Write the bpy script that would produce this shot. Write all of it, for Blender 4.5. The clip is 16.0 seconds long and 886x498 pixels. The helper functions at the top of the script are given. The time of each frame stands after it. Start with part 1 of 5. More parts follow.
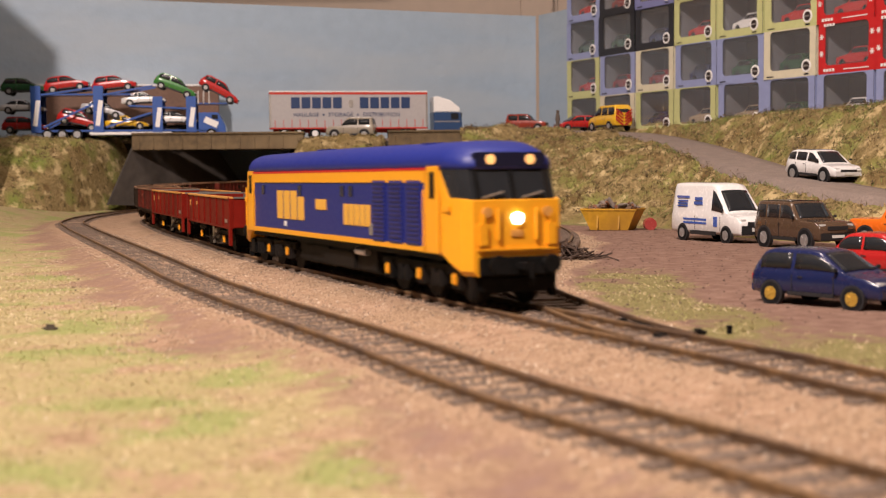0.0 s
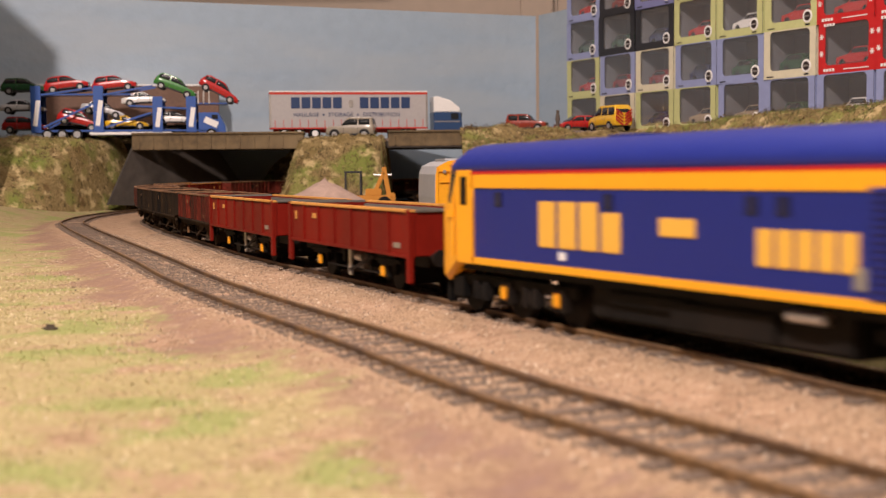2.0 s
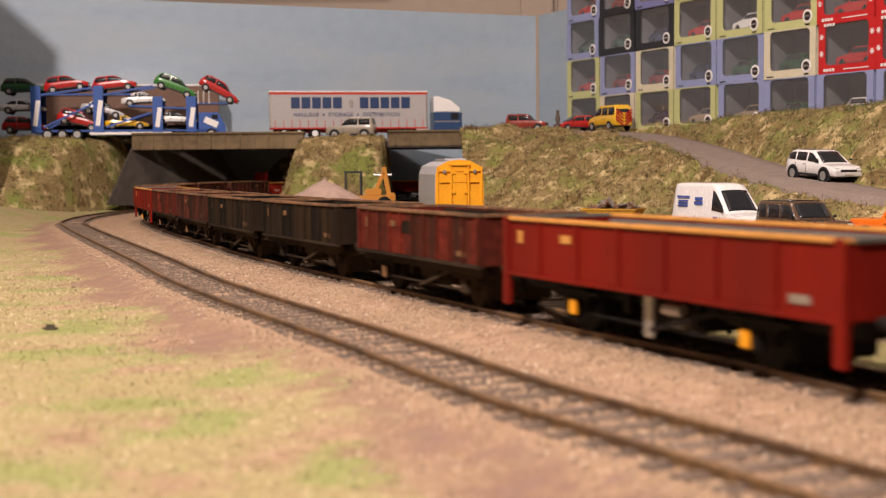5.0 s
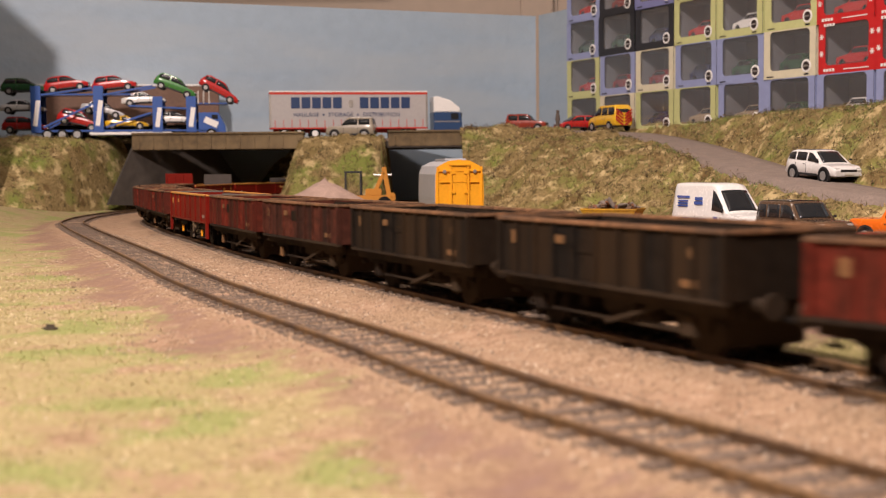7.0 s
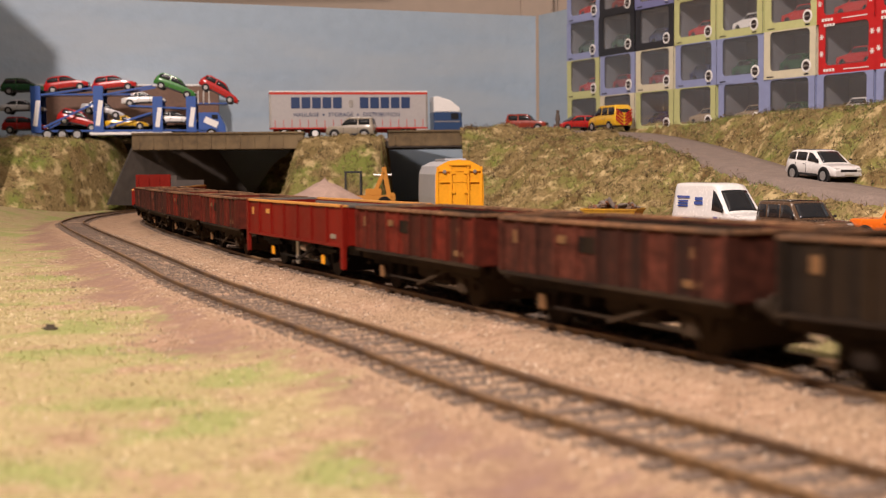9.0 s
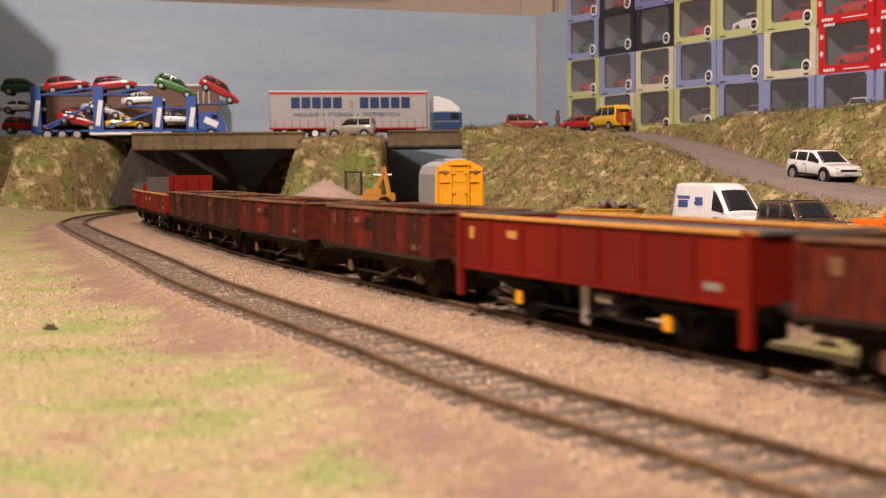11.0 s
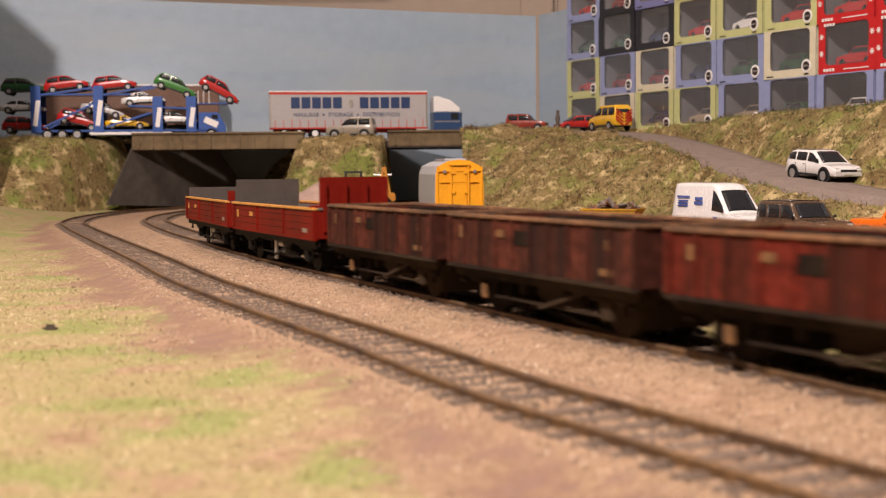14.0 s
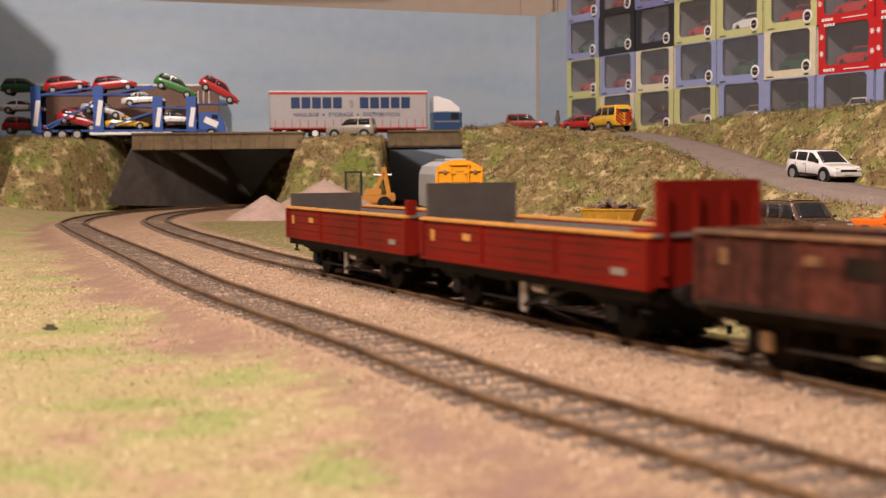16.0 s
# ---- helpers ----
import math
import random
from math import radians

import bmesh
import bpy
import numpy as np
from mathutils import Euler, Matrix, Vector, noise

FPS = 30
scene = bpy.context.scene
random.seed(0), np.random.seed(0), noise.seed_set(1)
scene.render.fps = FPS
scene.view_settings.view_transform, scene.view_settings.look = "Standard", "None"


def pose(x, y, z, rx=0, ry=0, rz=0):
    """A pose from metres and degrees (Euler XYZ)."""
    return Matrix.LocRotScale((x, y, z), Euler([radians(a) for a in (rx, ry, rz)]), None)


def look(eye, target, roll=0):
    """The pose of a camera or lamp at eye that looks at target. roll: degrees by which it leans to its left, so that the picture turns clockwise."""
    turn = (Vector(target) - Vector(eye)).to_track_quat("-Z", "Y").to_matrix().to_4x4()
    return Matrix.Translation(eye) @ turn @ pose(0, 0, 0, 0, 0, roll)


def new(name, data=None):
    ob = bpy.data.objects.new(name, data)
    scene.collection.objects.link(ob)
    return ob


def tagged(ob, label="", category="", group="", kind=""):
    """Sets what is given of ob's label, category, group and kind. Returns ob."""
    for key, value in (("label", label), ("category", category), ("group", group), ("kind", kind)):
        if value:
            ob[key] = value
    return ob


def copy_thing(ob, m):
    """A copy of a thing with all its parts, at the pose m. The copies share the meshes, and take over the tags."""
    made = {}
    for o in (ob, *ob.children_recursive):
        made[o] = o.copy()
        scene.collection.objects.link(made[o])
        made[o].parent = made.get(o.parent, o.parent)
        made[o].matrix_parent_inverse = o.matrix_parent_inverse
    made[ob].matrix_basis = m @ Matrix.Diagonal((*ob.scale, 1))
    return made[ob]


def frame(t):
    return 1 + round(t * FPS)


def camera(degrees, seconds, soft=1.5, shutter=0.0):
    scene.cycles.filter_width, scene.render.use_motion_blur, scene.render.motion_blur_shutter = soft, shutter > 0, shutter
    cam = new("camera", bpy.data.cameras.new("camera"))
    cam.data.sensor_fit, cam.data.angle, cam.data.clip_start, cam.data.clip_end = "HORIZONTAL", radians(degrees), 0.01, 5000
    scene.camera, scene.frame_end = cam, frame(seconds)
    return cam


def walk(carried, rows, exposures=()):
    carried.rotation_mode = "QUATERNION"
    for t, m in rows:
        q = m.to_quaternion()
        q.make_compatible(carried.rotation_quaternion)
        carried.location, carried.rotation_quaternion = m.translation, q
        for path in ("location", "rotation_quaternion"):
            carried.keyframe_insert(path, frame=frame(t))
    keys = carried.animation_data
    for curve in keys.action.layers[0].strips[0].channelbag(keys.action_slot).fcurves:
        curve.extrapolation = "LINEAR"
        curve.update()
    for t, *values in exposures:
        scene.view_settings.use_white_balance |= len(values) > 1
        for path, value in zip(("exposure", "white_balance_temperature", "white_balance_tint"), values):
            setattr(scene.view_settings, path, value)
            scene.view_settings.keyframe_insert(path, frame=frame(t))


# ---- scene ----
K = 0.001          # the layout is drawn in millimetres
cam = camera(37.33, 16.0, soft=1.15, shutter=0.7)
EYE = Matrix.Translation((0, 0, 41.2 * K)) @ Euler((radians(90 - 3.541), 0, 0)).to_matrix().to_4x4() @ pose(0, 0, 0, 0, 0, -0.527)
walk(cam, [(0.0, EYE), (16.0, EYE)])
cam.data.dof.use_dof = True
cam.data.dof.focus_distance = 0.72
cam.data.dof.aperture_fstop = 31.0

# ---------------------------------------------------------------- light
world = bpy.data.worlds.new("room_air")
scene.world = world
world.use_nodes = True
world.node_tree.nodes["Background"].inputs[0].default_value = (1.0, 0.85, 0.76, 1)
world.node_tree.nodes["Background"].inputs[1].default_value = 0.2
scene.view_settings.exposure = 0.0


def lamp(name, eye, target, size, watts, colour):
    data = bpy.data.lights.new(name, "AREA")
    data.shape, data.size, data.energy, data.color = "DISK", size, watts, colour
    ob = new(name, data)
    ob.matrix_world = look(eye, target)
    return ob


lamp("unseen_light", (-0.42, -0.30, 1.12), (-0.05, 0.7, 0), 0.11, 39, (1.0, 0.822, 0.755))
# unseen fill added overhead to brighten the boxes and the back of the layout
lamp("unseen_light", (0.02, 0.68, 1.40), (0.10, 1.2, 0), 0.3, 11.0, (1.0, 0.822, 0.75))


# ---------------------------------------------------------------- materials
def material(name, colour, rough=0.6, metal=0.0, vary=0.25, grain=300.0, bump=0.15, second=None, coat=0.0, streak=None):
    """Colour with fine grain, broad stains (towards second) and a little relief, all in metres."""
    m = bpy.data.materials.new(name)
    m.use_nodes = True
    nt = m.node_tree
    n, l = nt.nodes, nt.links
    b = n["Principled BSDF"]
    b.inputs["Metallic"].default_value = metal
    b.inputs["Coat Weight"].default_value = coat
    co = n.new("ShaderNodeTexCoord")
    fine, broad = n.new("ShaderNodeTexNoise"), n.new("ShaderNodeTexNoise")
    fine.inputs["Scale"].default_value, fine.inputs["Detail"].default_value = grain, 4
    broad.inputs["Scale"].default_value, broad.inputs["Detail"].default_value = grain / 9, 5
    l.new(co.outputs["Object"], fine.inputs["Vector"])
    if streak:                                     # stains run down the sides
        mp = n.new("ShaderNodeMapping")
        mp.inputs["Scale"].default_value = streak
        l.new(co.outputs["Object"], mp.inputs["Vector"])
        l.new(mp.outputs["Vector"], broad.inputs["Vector"])
    else:
        l.new(co.outputs["Object"], broad.inputs["Vector"])
    c = Vector(colour)
    r1, r2 = n.new("ShaderNodeValToRGB"), n.new("ShaderNodeValToRGB")
    r1.color_ramp.elements[0].position, r1.color_ramp.elements[1].position = 0.3, 0.7
    r1.color_ramp.elements[0].color = (*(c * (1 - vary)), 1)
    r1.color_ramp.elements[1].color = (*(c * (1 + vary * 0.6)), 1)
    l.new(fine.outputs["Fac"], r1.inputs["Fac"])
    r2.color_ramp.elements[0].position, r2.color_ramp.elements[1].position = 0.42, 0.68
    r2.color_ramp.elements[0].color, r2.color_ramp.elements[1].color = (0, 0, 0, 1), (1, 1, 1, 1)
    l.new(broad.outputs["Fac"], r2.inputs["Fac"])
    mix = n.new("ShaderNodeMixRGB")
    mix.inputs["Color2"].default_value = (*(second or tuple(c * (1 - vary * 0.7))), 1)
    l.new(r2.outputs["Color"], mix.inputs["Fac"])
    l.new(r1.outputs["Color"], mix.inputs["Color1"])
    l.new(mix.outputs["Color"], b.inputs["Base Color"])
    rr = n.new("ShaderNodeMapRange")
    rr.inputs["To Min"].default_value, rr.inputs["To Max"].default_value = max(0.02, rough - 0.1), min(1, rough + 0.1)
    l.new(fine.outputs["Fac"], rr.inputs["Value"])
    l.new(rr.outputs["Result"], b.inputs["Roughness"])
    if bump:
        bp = n.new("ShaderNodeBump")
        bp.inputs["Strength"].default_value, bp.inputs["Distance"].default_value = bump, 0.3 / grain
        l.new(fine.outputs["Fac"], bp.inputs["Height"])
        l.new(bp.outputs["Normal"], b.inputs["Normal"])
    return m


def paint(name, colour, rough=0.35, coat=0.2):
    return material(name, colour, rough, vary=0.06, grain=500, bump=0.03, coat=coat)


def glass(name, tint=(0.02, 0.022, 0.025), rough=0.06):
    return material(name, tint, rough + 0.1, vary=0.1, grain=200, bump=0, coat=0.0)


def glow(name, colour, strength):
    m = material(name, colour, 0.3)
    b = m.node_tree.nodes["Principled BSDF"]
    b.inputs["Emission Color"].default_value = (*colour, 1)
    b.inputs["Emission Strength"].default_value = strength
    return m


def clear(name):
    m = bpy.data.materials.new(name)
    m.use_nodes = True
    b = m.node_tree.nodes["Principled BSDF"]
    b.inputs["Base Color"].default_value = (0.85, 0.85, 0.87, 1)
    b.inputs["Roughness"].default_value = 0.12
    b.inputs["Transmission Weight"].default_value = 1.0
    b.inputs["IOR"].default_value = 1.02
    b.inputs["Specular IOR Level"].default_value = 0.5
    return m


def film_material():
    """Thin clear packaging film: mostly see-through, with a soft sheen and a pale haze mixed in for reflections."""
    m = bpy.data.materials.new("clear_film")
    m.use_nodes = True
    n, l = m.node_tree.nodes, m.node_tree.links
    see, sheen, haze, a, b = (n.new("ShaderNode" + k) for k in ("BsdfTransparent", "BsdfGlossy", "BsdfDiffuse", "MixShader", "MixShader"))
    sheen.inputs["Roughness"].default_value = 0.22
    # even pale diffuse colour stands in for the hazy reflection of the room
    haze.inputs["Color"].default_value = (0.6, 0.6, 0.62, 1)
    a.inputs["Fac"].default_value, b.inputs["Fac"].default_value = 0.07, 0.045
    for p, q in ((see.outputs[0], a.inputs[1]), (sheen.outputs[0], a.inputs[2]), (a.outputs[0], b.inputs[1]), (haze.outputs[0], b.inputs[2]), (b.outputs[0], n["Material Output"].inputs["Surface"])):
        l.new(p, q)
    return m


def ground_material():
    """Ballast sand, bare earth yard and static grass; the cover of grass and yard is held on the mesh."""
    m = bpy.data.materials.new("scenic_ground")
    m.use_nodes = True
    nt = m.node_tree
    n, l = nt.nodes, nt.links
    b = n["Principled BSDF"]
    b.inputs["Roughness"].default_value = 0.95
    b.inputs["Specular IOR Level"].default_value = 0.15
    co = n.new("ShaderNodeTexCoord")

    def noise_of(scale, detail=4, kind="ShaderNodeTexNoise"):
        x = n.new(kind)
        x.inputs["Scale"].default_value = scale
        if kind == "ShaderNodeTexNoise":
            x.inputs["Detail"].default_value = detail
        l.new(co.outputs["Object"], x.inputs["Vector"])
        return x

    def ramp(src, stops):
        r = n.new("ShaderNodeValToRGB")
        e = r.color_ramp.elements
        while len(e) < len(stops):
            e.new(0.5)
        for k, (p, c) in enumerate(stops):
            e[k].position, e[k].color = p, (*c, 1)
        l.new(src, r.inputs["Fac"])
        return r.outputs["Color"]

    def mixed(f, a, c):
        x = n.new("ShaderNodeMixRGB")
        for s, v in zip(x.inputs, (f, a, c)):
            l.new(v, s)
        return x.outputs["Color"]

    cells = noise_of(1700, kind="ShaderNodeTexVoronoi")
    fine, mid, broad = noise_of(1100, 3), noise_of(160, 5), noise_of(22, 5)
    grit = ramp(cells.outputs["Color"], [(0.0, (0.14, 0.088, 0.054)), (0.3, (0.265, 0.178, 0.11)), (0.62, (0.355, 0.245, 0.155)), (0.86, (0.45, 0.322, 0.21)), (1.0, (0.74, 0.58, 0.44))])
    earth = ramp(mid.outputs["Fac"], [(0.3, (0.19, 0.113, 0.07)), (0.5, (0.345, 0.22, 0.145)), (0.75, (0.50, 0.345, 0.24))])
    earth = mixed(ramp(cells.outputs["Color"], [(0.2, (0.1, 0.1, 0.1)), (0.9, (0.75, 0.75, 0.75))]), earth, grit)
    base = mixed(ramp(broad.outputs["Fac"], [(0.38, (0.1, 0.1, 0.1)), (0.62, (0.95, 0.95, 0.95))]), grit, earth)
    yard = ramp(mid.outputs["Fac"], [(0.25, (0.16, 0.093, 0.069)), (0.55, (0.225, 0.14, 0.105)), (0.8, (0.29, 0.195, 0.15))])
    blade = ramp(fine.outputs["Fac"], [(0.25, (0.22, 0.18, 0.08)), (0.5, (0.35, 0.29, 0.145)), (0.75, (0.47, 0.39, 0.22))])
    green = ramp(fine.outputs["Fac"], [(0.25, (0.17, 0.21, 0.06)), (0.75, (0.33, 0.36, 0.13))])
    blade = mixed(ramp(noise_of(58, 6).outputs["Fac"], [(0.5, (0, 0, 0)), (0.66, (0.85, 0.85, 0.85))]), blade, earth)
    grass_far = ramp(fine.outputs["Fac"], [(0.25, (0.12, 0.11, 0.04)), (0.5, (0.20, 0.175, 0.07)), (0.75, (0.31, 0.25, 0.125))])
    grass = mixed(ramp(noise_of(34, 3).outputs["Fac"], [(0.5, (0, 0, 0)), (0.62, (0.8, 0.8, 0.8))]), blade, green)
    at = n.new("ShaderNodeAttribute")
    at.attribute_name = "cover"
    sep = n.new("ShaderNodeSeparateColor")
    l.new(at.outputs["Color"], sep.inputs["Color"])

    def edge(channel, src):
        s = n.new("ShaderNodeMath")
        s.operation = "ADD"
        l.new(sep.outputs[channel], s.inputs[0])
        l.new(src, s.inputs[1])
        return ramp(s.outputs[0], [(0.72, (0, 0, 0)), (1.35, (1, 1, 1))])

    c = mixed(edge("Green", mid.outputs["Fac"]), base, yard)
    grass = mixed(ramp(sep.outputs["Blue"], [(0.2, (0, 0, 0)), (0.8, (1, 1, 1))]), grass, grass_far)
    c = mixed(edge("Red", mid.outputs["Fac"]), c, grass)
    l.new(c, b.inputs["Base Color"])
    bp = n.new("ShaderNodeBump")
    bp.inputs["Strength"].default_value, bp.inputs["Distance"].default_value = 0.8, 0.0005
    l.new(cells.outputs["Distance"], bp.inputs["Height"])
    l.new(bp.outputs["Normal"], b.inputs["Normal"])
    return m


def bank_material():
    """Static grass and scatter in straw, olive, green and brown, in patches of several sizes."""
    m = material("static_grass", (0.25, 0.185, 0.085), 0.95, vary=0.5, grain=520, bump=1.0, second=(0.17, 0.125, 0.05))
    n, l = m.node_tree.nodes, m.node_tree.links
    b = n["Principled BSDF"]
    b.inputs["Specular IOR Level"].default_value = 0.1
    last = b.inputs["Base Color"].links[0].from_socket
    co = n["Texture Coordinate"]
    for scale, lo, hi, c in ((31, 0.50, 0.62, (0.19, 0.20, 0.055)), (17, 0.56, 0.64, (0.15, 0.19, 0.04)), (47, 0.57, 0.64, (0.12, 0.075, 0.03)), (120, 0.60, 0.68, (0.06, 0.045, 0.02)), (80, 0.53, 0.64, (0.50, 0.39, 0.20)), (200, 0.56, 0.64, (0.07, 0.05, 0.022))):
        x, r, mix = n.new("ShaderNodeTexNoise"), n.new("ShaderNodeMapRange"), n.new("ShaderNodeMixRGB")
        x.inputs["Scale"].default_value, x.inputs["Detail"].default_value, x.noise_dimensions = scale, 6, "4D"
        x.inputs["W"].default_value = scale * 0.37
        r.inputs["From Min"].default_value, r.inputs["From Max"].default_value, r.inputs["To Max"].default_value = lo, hi, 0.8
        l.new(co.outputs["Object"], x.inputs["Vector"])
        l.new(x.outputs["Fac"], r.inputs["Value"])
        l.new(r.outputs["Result"], mix.inputs["Fac"])
        l.new(last, mix.inputs["Color1"])
        mix.inputs["Color2"].default_value = (*c, 1)
        last = mix.outputs["Color"]
    l.new(last, b.inputs["Base Color"])
    return m


M_GROUND = ground_material()
M_BANK = bank_material()
M_ROAD = material("road_grit", (0.23, 0.18, 0.15), 0.95, vary=0.3, grain=700, bump=0.4)
M_RAIL = material("rusty_rail", (0.20, 0.118, 0.055), 0.55, metal=0.15, vary=0.4, grain=400, second=(0.08, 0.05, 0.035))
M_SLEEPER = material("grey_brown_sleeper", (0.15, 0.112, 0.086), 0.9, vary=0.45, grain=500, second=(0.17, 0.125, 0.095))
M_WALL = material("pale_blue_board", (0.305, 0.39, 0.472), 0.7, vary=0.05, grain=60, bump=0.2, second=(0.36, 0.42, 0.465), streak=(0.5, 1, 3.0))
M_STONE = material("brown_card_parapet", (0.13, 0.09, 0.045), 0.85, vary=0.35, grain=160, second=(0.20, 0.145, 0.075))
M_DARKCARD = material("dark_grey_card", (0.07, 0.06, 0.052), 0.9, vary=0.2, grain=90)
M_BLACK = material("black_plastic", (0.007, 0.007, 0.007), 0.6, vary=0.4, grain=400, second=(0.014, 0.011, 0.009))
M_TYRE = material("black_tyre", (0.015, 0.015, 0.016), 0.8, vary=0.3)
M_STEEL = material("bright_steel", (0.55, 0.53, 0.5), 0.35, metal=0.8, vary=0.15)
M_WHITE = paint("white_paint", (0.78, 0.77, 0.75))
M_GLASS = glass("dark_glass")
M_LAMP = glass("clear_lamp", (0.6, 0.6, 0.58), 0.1)
M_REDLAMP = paint("red_lamp", (0.5, 0.02, 0.01))
M_LBLUE = paint("loco_blue", (0.007, 0.017, 0.17), 0.45, 0.0)
M_LROOF = paint("loco_roof_blue", (0.009, 0.020, 0.19), 0.5, 0.0)
M_YELLOW = paint("rail_yellow", (0.83, 0.37, 0.012), 0.45, 0.1)
M_GOLD = paint("gold_lettering", (0.75, 0.42, 0.06), 0.5, 0)
M_REDLINE = paint("red_line", (0.5, 0.015, 0.012), 0.5, 0)
M_MAROON = material("clean_maroon", (0.185, 0.011, 0.006), 0.5, vary=0.12, grain=300, bump=0.03, second=(0.13, 0.010, 0.006), streak=(1, 1, 0.15))
M_PLATE = material("dull_steel_plate", (0.085, 0.072, 0.064), 0.7, vary=0.12, grain=200)
M_INGREY = material("wagon_inside_grey", (0.14, 0.13, 0.115), 0.8, vary=0.2)
M_BUFF = material("buff_rim", (0.62, 0.30, 0.07), 0.6, vary=0.2)
M_RUST = material("weathered_rim", (0.24, 0.12, 0.055), 0.85, vary=0.5, grain=350, second=(0.06, 0.038, 0.024))
W_RED = material("weathered_maroon", (0.14, 0.021, 0.012), 0.7, vary=0.5, grain=300, second=(0.035, 0.014, 0.009), streak=(2.4, 1, 0.12))
W_BROWN = material("rusty_brown_side", (0.098, 0.029, 0.018), 0.8, vary=0.55, grain=300, second=(0.022, 0.012, 0.009), streak=(2.4, 1, 0.12))
W_BLACK = material("sooty_black_side", (0.010, 0.008, 0.0065), 0.75, vary=0.5, grain=300, second=(0.034, 0.020, 0.010), streak=(2.4, 1, 0.12))
W_UNDER = material("dirty_underframe", (0.020, 0.014, 0.010), 0.85, vary=0.5, grain=350, second=(0.045, 0.03, 0.018))
M_OCHRE = material("faded_ochre_mark", (0.20, 0.10, 0.035), 0.8, vary=0.4)

for m_ in (M_MAROON, W_RED, M_PLATE, M_BLACK, W_UNDER, W_BLACK, W_BROWN, M_TYRE, M_SLEEPER, M_DARKCARD):
    m_.node_tree.nodes["Principled BSDF"].inputs["Specular IOR Level"].default_value = 0.12

# ---------------------------------------------------------------- mesh helpers
def mesh(name, bm, mat, smooth=False):
    bmesh.ops.recalc_face_normals(bm, faces=bm.faces)
    bmesh.ops.scale(bm, vec=(K, K, K), verts=bm.verts)
    me = bpy.data.meshes.new(name)
    bm.to_mesh(me)
    bm.free()
    if smooth:
        me.polygons.foreach_set("use_smooth", [True] * len(me.polygons))
    me.materials.append(mat)
    return me


def part(name, bm, mat, parent, label="", smooth=False):
    ob = new(name, mesh(name, bm, mat, smooth))
    ob.parent = parent
    if label:
        tagged(ob, label)
    return ob


def thing(name, x, y, z, turn=0, label="", category="", group="", kind="", pitch=0):
    ob = new(name)
    ob.empty_display_size = 0.01
    ob.matrix_basis = pose(x * K, y * K, z * K, 0, pitch, turn)
    return tagged(ob, label, category, group, kind)


def box(bm, x, y, z, sx, sy, sz, bevel=0.0, turn=None):
    """A box about its centre."""
    r = bmesh.ops.create_cube(bm, size=1)
    v = r["verts"]
    bmesh.ops.scale(bm, vec=(sx, sy, sz), verts=v)
    if bevel:
        e = list({e for w in v for e in w.link_edges})
        b = bmesh.ops.bevel(bm, geom=e, offset=bevel, segments=2, affect="EDGES")
        v = list({w for f in b["faces"] for w in f.verts} | {w for w in v if w.is_valid})
    if turn:
        bmesh.ops.transform(bm, matrix=turn, verts=v)
    bmesh.ops.translate(bm, vec=(x, y, z), verts=v)
    return bm


def one(*a, **k):
    return box(bmesh.new(), *a, **k)


def cyl(bm, x, y, z, r, depth, axis="z", seg=16, r2=None):
    v = bmesh.ops.create_cone(bm, cap_ends=True, segments=seg, radius1=r, radius2=r if r2 is None else r2, depth=depth)["verts"]
    if axis == "y":
        bmesh.ops.rotate(bm, matrix=Matrix.Rotation(math.pi / 2, 3, "X"), verts=v)
    if axis == "x":
        bmesh.ops.rotate(bm, matrix=Matrix.Rotation(math.pi / 2, 3, "Y"), verts=v)
    bmesh.ops.translate(bm, vec=(x, y, z), verts=v)
    return bm


def disc(*a, **k):
    return cyl(bmesh.new(), *a, **k)


def slab(bm, outline, y0, y1, top=None, bevel=0.0):
    """A side outline in x, z, drawn out from y0 to y1. top: (z0, z1, inset), the sides lean in between these heights."""
    def lean(x, y, z):
        if not top:
            return (x, y, z)
        k = min(1, max(0, (z - top[0]) / (top[1] - top[0])))
        return (x, y - math.copysign(top[2] * k, y), z)
    a = [bm.verts.new(lean(x, y0, z)) for x, z in outline]
    b = [bm.verts.new(lean(x, y1, z)) for x, z in outline]
    faces = [bm.faces.new(a), bm.faces.new(b[::-1])]
    for k in range(len(a)):
        j = (k + 1) % len(a)
        faces.append(bm.faces.new((a[k], b[k], b[j], a[j])))
    if bevel:
        e = [e for e in {e for f in faces[:2] for e in f.edges}]
        bmesh.ops.bevel(bm, geom=e, offset=bevel, segments=3, affect="EDGES", clamp_overlap=True)
    return bm


def plate(bm, quad, thick):
    """A thin plate on four corners, raised along its own normal."""
    q = [Vector(p) for p in quad]
    nrm = (q[1] - q[0]).cross(q[3] - q[0]).normalized() * thick
    lo = [bm.verts.new(p) for p in q]
    hi = [bm.verts.new(p + nrm) for p in q]
    bm.faces.new(lo[::-1]), bm.faces.new(hi)
    for k in range(4):
        j = (k + 1) % 4
        bm.faces.new((lo[k], lo[j], hi[j], hi[k]))
    return bm


def quad(q, thick=0.25):
    return plate(bmesh.new(), q, thick)


def words(name, body, size, mat, parent, m):
    """Flat raised lettering, centred, on its own x, y plane."""
    cu = bpy.data.curves.new(name, "FONT")
    cu.body, cu.size, cu.align_x, cu.align_y, cu.extrude, cu.offset = body, size * K, "CENTER", "CENTER", 0.00012, 0.0
    cu.materials.append(mat)
    tmp = new(name, cu)
    me = bpy.data.meshes.new_from_object(tmp)
    bpy.data.objects.remove(tmp)
    ob = new(name, me)
    ob.parent = parent
    ob.matrix_basis = m
    return ob


